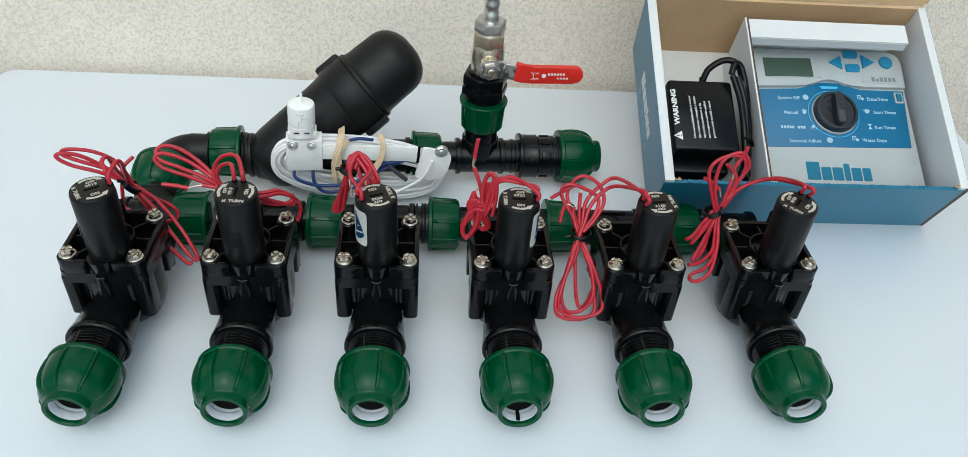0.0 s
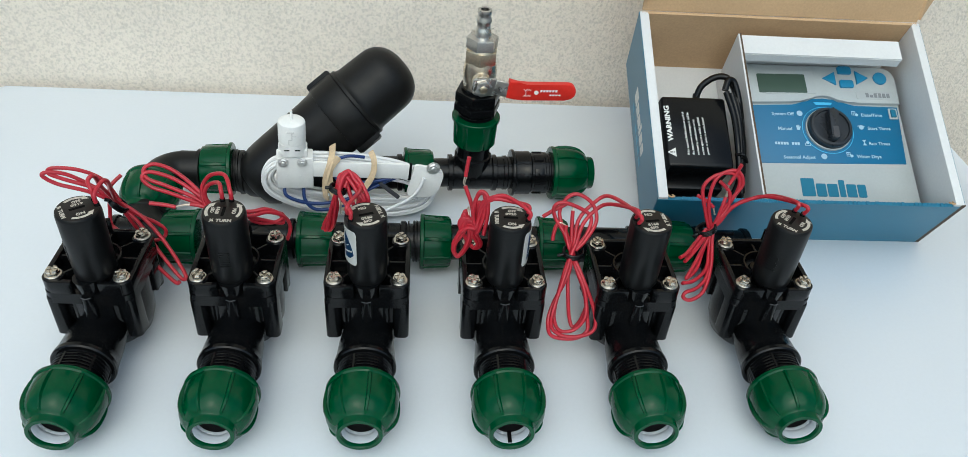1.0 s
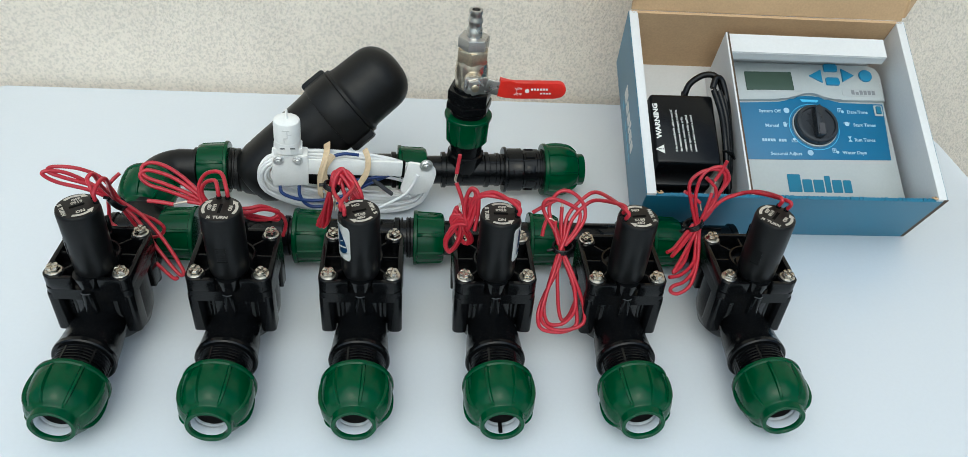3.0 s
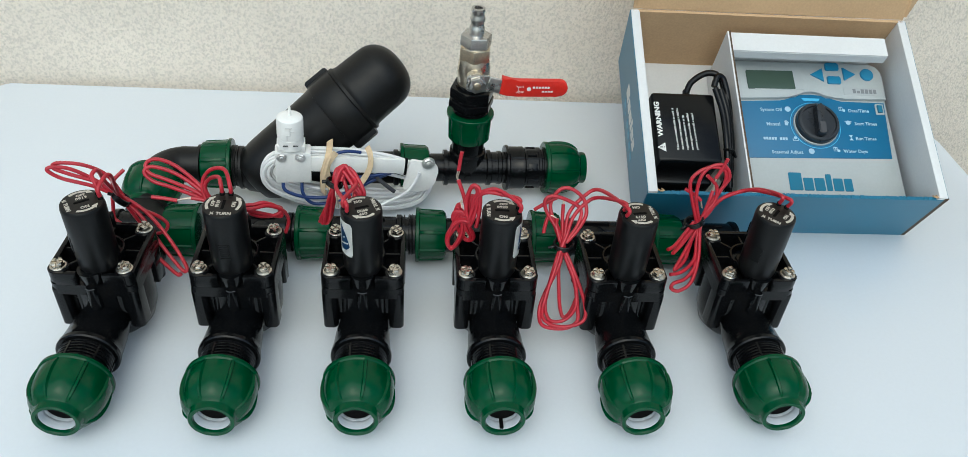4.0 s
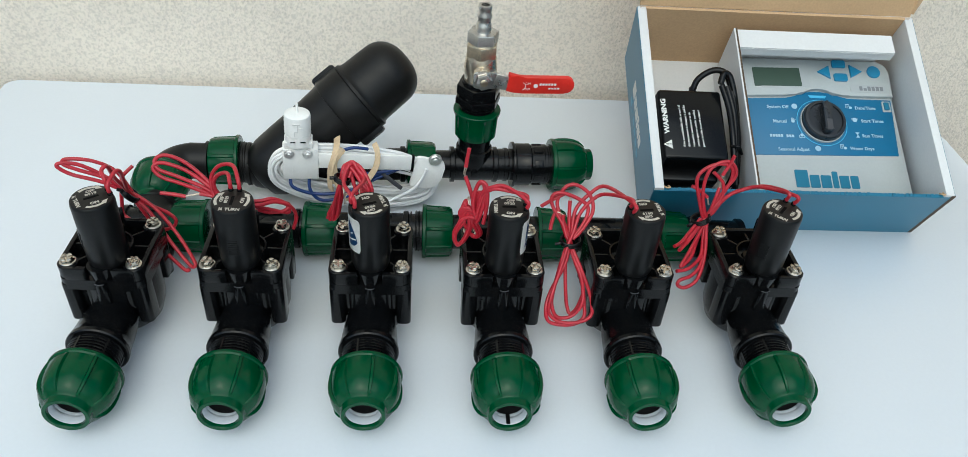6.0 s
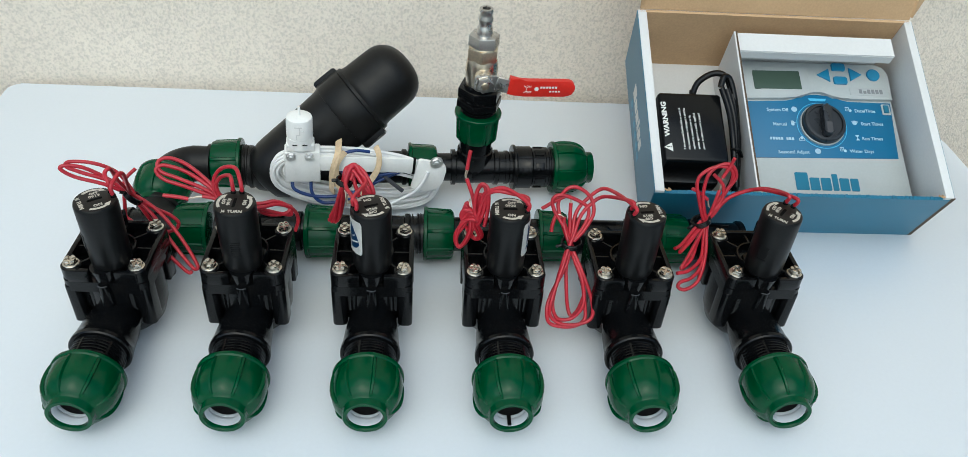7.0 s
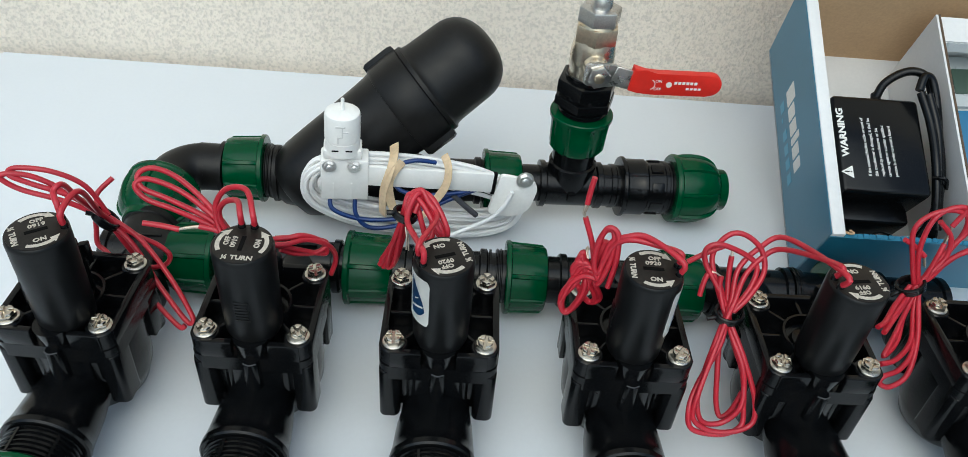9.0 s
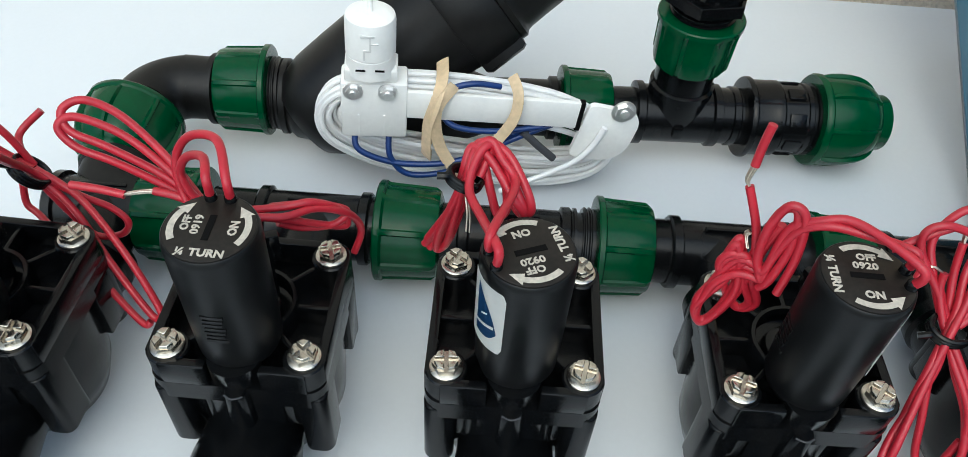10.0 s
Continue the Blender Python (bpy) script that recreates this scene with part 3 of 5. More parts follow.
LINE = pose(0.0, 0.2165, 0.0305, 0, 0.6, 3.4)      # the inlet line, along x
bend = thing("pipe_bend", Matrix(), "black plastic return bend with a green nut between manifold and filter", "pipe fitting")
UX = -0.2105
bm = bmesh.new()
elbow(bm, (UX + 0.026, MY + 0.026), 0.026, 0.0182, 180, 270, pose(0, 0, MZ))
lathe(bm, [(0.0165, 0.0), (0.0185, 0.001), (0.0185, 0.005), (0.0165, 0.006), (0.0165, 0.016)], pose(UX + 0.022, MY, MZ) @ X90, 32)
lathe(bm, [(0.0165, 0.0), (0.0195, 0.002), (0.0195, 0.007), (0.0175, 0.009), (0.0175, 0.02)], pose(UX, MY + 0.022, MZ) @ YB, 32)
part("elbow", bm, BLACK_MATT, bend)
dome_nut(bend, pose(UX - 0.001, MY + 0.066, MZ + 0.008, 7, 0, -4) @ YF, False, 0.95, 0.8)
bm = bmesh.new()
elbow(bm, (UX + 0.024, 0.1835), 0.0225, 0.0180, 180, 90, pose(0, 0, 0.0355))
lathe(bm, [(0.0180, -0.004), (0.0179, 0.0125), (0.0202, 0.0130), (0.0202, 0.0162), (0.0176, 0.0168), (0.0174, 0.036)], pose(UX + 0.022, 0.206, 0.0355) @ X90, 32)
part("elbow", bm, BLACK_MATT, bend)

# ---- the filter ----
filt = thing("pipe_filter", LINE, "black plastic Y-shaped pipe filter with a domed screw cap", "water filter")
straight_nut(filt, pose(-0.143, 0, 0.004, 0, 0, 180) @ X90, r=0.0236, length=0.03)
bm = bmesh.new()
threads(bm, 0.0208, -0.1435, -0.1375, pose(0, 0, 0.002) @ X90, 0.0024, 0.0009)
lathe(bm, [(0.0195, -0.139), (0.0195, -0.137), (0.0216, -0.1366), (0.0216, -0.1335), (0.0205, -0.1328), (0.0215, -0.131), (0.0235, -0.1285), (0.025, -0.12), (0.0258, -0.1),
           (0.025, -0.06), (0.02, -0.03), (0.0165, -0.02), (0.0165, 0.02)], X90, 44)
BR = look((-0.1015, -0.006, 0.0090), (-0.1015 - 0.1219, -0.006 - 0.0474, 0.0090 - 0.0898))
lathe(bm, [(0.012, -0.030), (0.0225, -0.027), (0.0292, -0.019), (0.0320, -0.007), (0.0327, 0.010), (0.0332, 0.035), (0.0338, 0.055), (0.0346, 0.068), (0.0354, 0.073)], BR, 48)
part("body", bm, BLACK_MATT, filt)
bm = bmesh.new()


def lugs(a, k):
    q = (a / math.pi - 0.244) % 1.0
    return 1.0 + (0.11 if min(q, 1 - q) < 0.075 and 1 <= k <= 4 else 0.0)


lathe(bm, [(0.033, 0.072), (0.036, 0.0725), (0.0375, 0.075), (0.0375, 0.096), (0.0365, 0.0985), (0.0345, 0.0995)], BR, 96, lugs)
part("collar", bm, BLACK_MATT, filt, "black ribbed screw collar")
bm = bmesh.new()
prof = [(0.035, 0.098), (0.0368, 0.0995), (0.0368, 0.1025), (0.0348, 0.1045), (0.0342, 0.108), (0.0333, 0.135)]
for i in range(1, 10):
    a = radians(10 * i)
    prof.append((0.0333 * math.cos(a) ** 0.8, 0.135 + 0.026 * math.sin(a)))
prof.append((0.0005, 0.161))
lathe(bm, prof, BR, 56)
part("dome", bm, BLACK_MATT, filt, "smooth black domed cap")
bm = bmesh.new()
lathe(bm, [(0.0165, 0.015), (0.0185, 0.016), (0.0185, 0.02), (0.0165, 0.021), (0.0165, 0.03)], X90, 32)
part("spigot", bm, BLACK_MATT, filt)
straight_nut(filt, pose(0.022, 0, 0) @ X90, r=0.0232, length=0.03)

# ---- the tee, its union and the inlet nut ----
TX = 0.0905
inlet = thing("inlet_tee", LINE, "black plastic tee with union and green nuts on the inlet line", "pipe fitting")
bm = bmesh.new()
lathe(bm, [(0.0145, 0.05), (0.0145, 0.066), (0.0185, 0.0665), (0.0185, 0.0705), (0.0168, 0.0715), (0.0168, 0.110), (0.0185, 0.111), (0.0185, 0.115), (0.0165, 0.116), (0.0165, 0.122), (0.0175, 0.1225),
           (0.0175, 0.126), (0.0165, 0.127), (0.0165, 0.134)], X90, 40)
lathe(bm, [(0.0168, 0.0), (0.0168, 0.018), (0.0182, 0.019), (0.0182, 0.023), (0.0165, 0.024), (0.0165, 0.036)], pose(TX, 0, 0), 40)
for s in (-1, 1):
    block(bm, TX + 0.017 * s - 0.0012, TX + 0.017 * s + 0.0012, -0.0015, 0.0015, 0.012, 0.024, 0.0005)
block(bm, TX - 0.003, TX + 0.003, -0.019, -0.015, -0.004, 0.004, 0.001)
part("tee", bm, BLACK, inlet)
bm = bmesh.new()
lathe(bm, [(0.017, 0.124), (0.0232, 0.1245), (0.0238, 0.1255), (0.0238, 0.1272), (0.0222, 0.1285), (0.0220, 0.1395), (0.0222, 0.140), (0.0222, 0.1435), (0.0205, 0.145), (0.0205, 0.158),
           (0.0213, 0.1585), (0.0213, 0.161), (0.02, 0.162), (0.02, 0.1635), (0.0213, 0.164), (0.0213, 0.1665), (0.019, 0.1675)], pose(0.006, 0, 0) @ X90, 64, ribbed(12, 0.12, 0.035, 9, 9))
for i in range(8):
    block(bm, 0.0203, 0.0216, -0.004, 0.004, 0.147, 0.1565, 0.0006, pose(0.006, 0, 0) @ X90 @ pose(0, 0, 0, 0, 0, 45 * i + 10))
part("union", bm, BLACK, inlet, "black ribbed plastic union")
dome_nut(inlet, pose(0.1715, 0, 0) @ X90 @ pose(0, 0, 0, 0, 0, 20), False, 0.97, 0.86)
straight_nut(inlet, pose(TX, 0, 0.0685, 180, 0, 15), r=0.0215, length=0.0315)

# ---- the ball valve standing in the tee ----
bv = thing("ball_valve", LINE @ pose(TX, 0, 0), "nickel-plated ball valve with a red lever and hose nipple", "ball valve")
bm = bmesh.new()
threads(bm, 0.0178, 0.06, 0.076, None)
hexagon(bm, 0.0228, 0.0765, 0.0835, None, 0.001, 10)
hexagon(bm, 0.0222, 0.0865, 0.0965, None, 0.0012, 10)
lathe(bm, [(0.0185, 0.08), (0.0185, 0.088)], None, 32)
lathe(bm, [(0.0165, 0.095), (0.0165, 0.1)], None, 32)
part("reducer", bm, BLACK, bv, "black plastic hexagon reducer")
bm = bmesh.new()
lathe(bm, [(0.0135, 0.097), (0.0148, 0.098), (0.0148, 0.104), (0.0155, 0.107), (0.0158, 0.113), (0.0155, 0.119), (0.0145, 0.125), (0.0132, 0.129), (0.0128, 0.132)], None, 40)
lathe(bm, [(0.0085, 0.0), (0.0085, 0.021), (0.0078, 0.0225)], pose(0, 0, 0.113) @ YF, 28)
part("body", bm, NICKEL, bv, "nickel-plated brass body")
bm = bmesh.new()
hexagon(bm, 0.0158, 0.1265, 0.1385, None, 0.001, 20)
lathe(bm, [(0.0135, 0.138), (0.0125, 0.141)], None, 32)
part("collar_nut", bm, BRASS, bv)
bm = bmesh.new()
hexagon(bm, 0.0148, 0.140, 0.1505, None, 0.0012, 5)
part("adapter", bm, STEEL, bv, "steel hexagon adapter")
bm = bmesh.new()
lathe(bm, [(0.0072, 0.150), (0.0072, 0.1575), (0.0062, 0.159), (0.0062, 0.163), (0.007, 0.1648), (0.007, 0.1665), (0.0058, 0.169), (0.0058, 0.1715), (0.0066, 0.1732), (0.0062, 0.176), (0.0038, 0.176),
           (0.0036, 0.169)], None, 32)
part("nipple", bm, STEEL, bv, "steel hose nipple")
LV = pose(0.0, -0.0245, 0.113)
bm = bmesh.new()
slab(bm, rounded(-0.0095, 0.0135, -0.0085, 0.0085, 0.004), 0.0, 0.002, LV @ pose(0, 0, 0, 90, 0, 0), 0.0004)
slab(bm, [(0.009, -0.006), (0.03, -0.0085), (0.03, 0.0055), (0.012, 0.0085)], 0.0, 0.002, LV @ pose(0, 0, 0, 90, 0, 0) @ pose(0, 0, 0.0005, 0, 0, -5), 0.0004)
lever = part("lever", bm, STEEL, bv, "plated steel lever")
bm = bmesh.new()
slab(bm, [(0.0235, -0.0068), (0.030, -0.0086), (0.04, -0.0088), (0.078, -0.0088)] + [(0.0805 + 0.0080 * math.cos(radians(a)), -0.0008 + 0.0080 * math.sin(radians(a))) for a in range(-80, 90, 12)] + [(0.042, 0.0074), (0.034, 0.0082), (0.0255, 0.0108)],
     -0.0018, 0.0042, LV @ pose(0, 0, 0, 90, 0, 0) @ pose(-0.0015, -0.0032, 0, 0, 0, 0.5), 0.0016)
part("sleeve", bm, RED_SLEEVE, lever, "red vinyl grip sleeve")
bm = bmesh.new()
M2 = LV @ pose(0, 0, 0, 90, 0, 0) @ pose(-0.0025, -0.0032, 0, 0, 0, 0.5)
for x0, x1, y0, y1 in ((0.0555, 0.0745, 0.0000, 0.0020), (0.0645, 0.078, -0.0040, -0.0025)):
    n = int((x1 - x0) / 0.0028)
    for i in range(n):
        block(bm, x0 + 0.0028 * i, x0 + 0.0028 * i + 0.002, y0, y1, 0.0042, 0.00445, 0.0, M2)
lathe(bm, [(0.0021, 0.0042), (0.0021, 0.00445)], M2 @ pose(0.0520, -0.0006, 0), 16)
for a in range(-60, 61, 20):
    block(bm, 0.0036, 0.0041, -0.0007, 0.0007, 0.0042, 0.00445, 0.0, M2 @ pose(0.0385, -0.001, 0, 0, 0, a))
part("print", bm, WHITE_INK, lever, "white printed mark and bars")
for words, dy in (("ON", 0.0018), ("OFF", -0.0042)):
    lettering("word", words, 0.0030, WHITE_INK, lever, M2 @ pose(0.0445, dy, 0.00425))
bm = bmesh.new()
hexagon(bm, 0.0082, 0.0, 0.0055, LV @ YF @ pose(0, 0, 0.0015), 0.0006, 15)
part("stem_nut", bm, STEEL, bv)
bm = bmesh.new()
lathe(bm, [(0.0036, 0.006), (0.0036, 0.0078), (0.003, 0.0082)], LV @ YF, 20)
part("stem", bm, BRASS, bv, "brass stem end")

# ---- the rain sensor with its coiled lead ----
SP = pose(-0.0205, 0.1715, 0.0700, 0, 2.5, 7)       # the sensor's face: x along the arm, z up
sensor = thing("rain_sensor", SP, "white plastic rain sensor with a coiled white lead and rubber bands", "rain sensor")
SXC = -0.0575
bm = bmesh.new()
lathe(bm, [(0.0118, 0.021), (0.0117, 0.0215), (0.0117, 0.031), (0.0113, 0.0313), (0.0113, 0.0317), (0.0119, 0.032), (0.0119, 0.0488), (0.0114, 0.0508), (0.01, 0.0518), (0.006, 0.0522)], pose(SXC, -0.006, 0), 44)
housing = part("housing", bm, WHITE_PLASTIC, sensor, "white slotted sensor housing")
# raised grey strips stand in for the shade of a stepped groove
bm = bmesh.new()
block(bm, SXC - 0.0030, SXC - 0.0022, -0.0181, -0.0172, 0.0335, 0.0385)
block(bm, SXC - 0.0030, SXC + 0.0006, -0.0182, -0.0175, 0.0380, 0.0388)
block(bm, SXC - 0.0002, SXC + 0.0006, -0.0182, -0.0175, 0.0380, 0.0460)
block(bm, SXC - 0.0042, SXC + 0.0022, -0.0182, -0.0173, 0.0455, 0.0466)
block(bm, SXC + 0.0006, SXC + 0.0040, -0.0181, -0.0172, 0.0418, 0.0424)
part("slot", bm, SLOT_SHADE, housing, "grey stepped strips painting a groove's shade on the housing")
# two thin black strips paint the shade line below the cap
bm = bmesh.new()
for s in (-1, 1):
    block(bm, SXC + 0.0045 * s - 0.0022, SXC + 0.0045 * s + 0.0022, -0.018, -0.0173, 0.0271, 0.0278)
part("window", bm, DARK, sensor, "thin black strip painting the shade line under the cap")
bm = bmesh.new()
lathe(bm, [(0.0012, 0.0515), (0.0012, 0.0605), (0.0009, 0.061)], pose(SXC, -0.006, 0), 12)
part("pin", bm, WHITE_PLASTIC, sensor)
bm = bmesh.new()
block(bm, SXC - 0.0145, SXC + 0.0178, -0.0135, 0.003, -0.0165, 0.0165, 0.0012)
block(bm, SXC - 0.0125, SXC + 0.013, -0.0125, 0.003, 0.017, 0.024, 0.001)
for s in (-0.006, 0.0065):
    block(bm, SXC + s - 0.0004, SXC + s + 0.0004, -0.0139, -0.0132, -0.0155, -0.002)
part("bracket", bm, WHITE_PLASTIC, sensor, "white plastic bracket")


def slanted(bm, degrees=2.4):
    """The arm, its foot and the coiled lead hang a little lower at the far end."""
    bm.transform(pose(SXC, 0, 0.008, 0, degrees, 0) @ pose(-SXC, 0, -0.008))
    return bm


bm = bmesh.new()
block(bm, SXC + 0.015, 0.0475, -0.0125, -0.0095, -0.0035, 0.0125, 0.0006)
part("arm", slanted(bm), WHITE_PLASTIC, sensor, "white flat mounting arm")


def bolt_head(x, z, y, r):
    bm = bmesh.new()
    m = pose(x, y, z) @ YF
    lathe(bm, [(r * 1.32, 0.0), (r * 1.32, 0.0009)], m, 28)
    hexagon(bm, r, 0.0009, 0.0027, m, 0.0, random.uniform(0, 60))
    lathe(bm, [(r * 0.5, 0.0025), (r * 0.5, 0.0034), (r * 0.44, 0.0036), (0.0002, 0.0036)], m, 16)
    part("bolt", slanted(bm) if x > 0 else bm, BRIGHT, sensor, "bright hexagon nut and bolt")


bolt_head(SXC - 0.0085, 0.0125, -0.0135, 0.0036)
bolt_head(SXC + 0.0082, 0.0125, -0.0135, 0.0036)
bolt_head(0.0695, 0.0105, -0.0135, 0.0048)
bm = bmesh.new()
slab(bm, rounded(0.0500, 0.0795, -0.0150, 0.0195, (0.003, 0.014, 0.009, 0.003)), -0.002, 0.0012, pose(0, -0.0118, 0, 90, 0, 0) @ pose(0, 0, 0, 0, 0, -8), 0.0006)
part("foot", slanted(bm), WHITE_PLASTIC, sensor, "white flat sensor foot")
# black filler colours the space between arm and foot as shaded
bm = bmesh.new()
block(bm, 0.0472, 0.05, -0.012, -0.0085, -0.0055, 0.0125, 0.0004)
part("gap", slanted(bm), DARK, sensor, "black block painting the shade between arm and foot")
rnd = random.Random(7)
for k in range(24):
    f = k / 23
    bm = bmesh.new()
    ax, az = 0.067 + 0.015 * f + rnd.uniform(-0.0015, 0.0015), 0.0140 + 0.0180 * f + rnd.uniform(-0.001, 0.001)
    cx, cz, dy = -0.002 + rnd.uniform(-0.002, 0.002), -0.0180 - 0.003 * f, -0.001 + 0.015 * ((k * 0.37) % 1.0)
    pts = []
    for i in range(16):
        a = 2 * math.pi * i / 16
        c, s = math.cos(a), math.sin(a)
        pts.append((cx + ax * abs(c) ** 0.8 * (1 if c > 0 else -1), dy + rnd.uniform(-0.001, 0.001), cz + az * abs(s) ** 0.85 * (1 if s > 0 else -1) - 0.004 * c))
    tube(bm, pts, 0.00155, 8, closed=True, per=4)
    part("lead", slanted(bm, 5.0), WHITE_WIRE, sensor)
for k, pts in enumerate((((SXC - 0.008, -0.009, -0.015), (SXC - 0.006, -0.015, -0.024), (-0.042, -0.017, -0.031), (-0.012, -0.017, -0.028), (0.01, -0.012, -0.016), (0.035, -0.007, -0.006)),
                         ((SXC + 0.009, -0.009, -0.015), (SXC + 0.01, -0.016, -0.028), (-0.036, -0.018, -0.038), (-0.01, -0.018, -0.032), (0.012, -0.013, -0.018), (0.04, -0.007, -0.008)),
                         ((-0.023, -0.008, -0.002), (-0.019, -0.0115, 0.013), (-0.008, -0.0115, 0.0175), (0.006, -0.009, 0.0145)),
                         ((-0.023, -0.008, -0.002), (-0.016, -0.0125, -0.0085), (0.004, -0.0135, -0.0105), (0.03, -0.011, -0.0085)))):
    bm = bmesh.new()
    tube(bm, pts, 0.0016, 10)
    part("blue_lead", bm, BLUE_WIRE, sensor, "blue insulated lead")
bm = bmesh.new()
tube(bm, [(0.02, -0.011, -0.012), (0.03, -0.0125, -0.021), (0.0385, -0.013, -0.0285)], 0.0021, 10)
part("heat_shrink", bm, GREY_SHRINK, sensor, "dark grey heat-shrink sleeve")
bm = bmesh.new()
tube(bm, [(0.062, -0.015, 0.0), (0.058, -0.016, -0.012), (0.05, -0.016, -0.024), (0.03, -0.018, -0.036), (0.013, -0.02, -0.044)], 0.0016, 10)
part("lead_end", slanted(bm), WHITE_WIRE, sensor, "loose white lead end")
for k, pts in enumerate((((-0.0275, 0.014, -0.03), (-0.029, -0.0125, -0.03), (-0.0295, -0.0155, -0.008), (-0.026, -0.0155, 0.008), (-0.023, -0.008, 0.0165), (-0.022, 0.012, 0.014)),
                         ((-0.017, -0.013, 0.0175), (-0.0255, -0.0165, 0.004), (-0.023, -0.0172, -0.017), (-0.013, -0.0185, -0.035), (-0.009, -0.014, -0.04)),
                         ((0.012, -0.004, 0.0175), (0.0145, -0.0142, 0.0135), (0.0135, -0.016, 0.0), (0.006, -0.0165, -0.015), (-0.003, -0.0175, -0.028)))):
    bm = bmesh.new()
    tube(bm, pts, 0.001, 8, flat=((0.0075, 0.0066, 0.0062)[k], 0.0011))
    part("rubber_band", bm, RUBBER, sensor, "tan rubber band")

# ---- the controller in its carton ----
BX = pose(0.262, 0.162, 0.0, 29, 0, 0)
W0, W1, D, H = -0.0112, 0.2805, 0.202, 0.094


def leaned(bm):
    """The soft carton leans: its floor is shifted against its rim."""
    for v in bm.verts:
        v.co.x += 0.0105 * (1 - v.co.z / H)
    return bm


carton = thing("carton", BX, "open blue printed cardboard carton tilted up on its front edge", "box")
bm = bmesh.new()
block(bm, W0, W1, 0.0, D, 0.0, 0.003)
part("bottom", leaned(bm), WHITE_CARD, carton)
for nm, x0, x1 in (("left", W0, -0.0016), ("right", 0.2712, W1)):
    bm = bmesh.new()
    block(bm, x0 + (0.0006 if nm == "left" else 0), x1 - (0 if nm == "left" else 0.0006), 0.0, D, 0.003, H, 0.0008)
    side = part("side", leaned(bm), WHITE_CARD, carton, "white double-folded carton side")
    bm = bmesh.new()
    xo = W0 if nm == "left" else W1 - 0.0006
    block(bm, xo, xo + 0.0006, 0.0006, D - 0.0006, 0.0, H - 0.001)
    part("printed_face", leaned(bm), BLUE_PRINT, side, "blue printed outer face")
bm = bmesh.new()
block(bm, W0 + 0.0102, W1 - 0.0102, 0.0, 0.0028, 0.003, H - 0.0045)
torn = random.Random(8)
n = 64
for i in range(n):
    x0 = W0 + 0.0102 + (W1 - W0 - 0.0204) * i / n
    x1 = x0 + torn.uniform(0.0026, 0.0041)
    slab(bm, [(x0, 0.0), (x1, 0.0), (x1, 0.0028), (x0 + torn.uniform(0, 0.0008), 0.0028)], H - 0.0046, H - 0.0042 + torn.choice((0.0001, 0.0003, 0.0004, 0.0009)))
front = part("front", leaned(bm), BLUE_PRINT, carton, "carton front with a perforated upper edge")
bm = bmesh.new()
block(bm, W0, W1 - 0.0035, -0.0006, 0.0, 0.0, H - 0.0042)
part("printed_face", leaned(bm), BLUE_PRINT, front, "blue printed outer face")
bm = bmesh.new()
block(bm, W1 - 0.0035, W1 + 0.0004, -0.0007, 0.0004, 0.0, H - 0.001)
part("raw_edge", leaned(bm), BURNT_EDGE, front, "brown corrugated raw edge")
for x in (W0 + 0.0115, W1 - 0.0125):
    bm = bmesh.new()
    tube(bm, [(x - 0.001, 0.004, H - 0.004), (x + 0.001, 0.0015, H - 0.0016), (x + 0.004, 0.002, H - 0.0018), (x + 0.003, 0.005, H - 0.005)], 0.0008, 8)
    part("torn_corner", leaned(bm), KRAFT, front, "torn brown corner of the carton")
bm = bmesh.new()
block(bm, W0 + 0.003, W1 - 0.003, D - 0.003, D, 0.003, H)
part("back", leaned(bm), KRAFT, carton)
LID = pose(0, D, H, -35, 0, 0)
bm = bmesh.new()
block(bm, W0 + 0.003, W1 - 0.003, -0.0005, 0.0025, 0.0005, 0.19, 0.0008, LID)
lid = part("lid", bm, KRAFT, carton, "raised brown cardboard lid")
bm = bmesh.new()
slab(bm, [(0.0, 0.004), (0.05, 0.05), (0.055, 0.15), (0.0, 0.186)], 0.0, 0.0028, LID @ pose(W1 - 0.0035, 0.0, 0, 90, 0, 0) @ pose(0, 0, 0, 0, 40, 0))
part("flap", bm, KRAFT, lid, "brown lid flap folded outwards")
bm = bmesh.new()
slab(bm, [(0.0, 0.004), (-0.03, 0.05), (-0.03, 0.15), (0.0, 0.186)][::-1], 0.0, 0.0028, LID @ pose(W0 + 0.0035, 0.0, 0, 90, 0, 0) @ pose(0, 0, 0, 0, 78, 0))
part("flap", bm, KRAFT, lid, "brown lid flap folded outwards")
# plain printed shapes on the outer side
m = pose(W0, 0, 0, 90, 0, -90)
for i, (a, b) in enumerate(((0.0, 0.0135), (0.0155, 0.0265), (0.0285, 0.0395), (0.0415, 0.047), (0.049, 0.059), (0.061, 0.070))):
    bm = bmesh.new()
    slab(bm, rounded(-0.141 + a, -0.141 + b, 0.0335, 0.0525 if i in (0, 3) else 0.0485, 0.0012), 0.0, 0.00025, m)
    part("brand_bar", leaned(bm), WHITE_INK, carton, "white printed block")
for i in range(6):
    bm = bmesh.new()
    x0 = -0.139 + 0.0125 * i
    block(bm, x0, x0 + (0.0085 if i != 1 else 0.004), 0.0165, 0.0255 if i != 1 else 0.0195, 0.0, 0.00025, 0.0, m)
    part("brand_bar", leaned(bm), SIDE_INK, carton, "pale blue printed block")

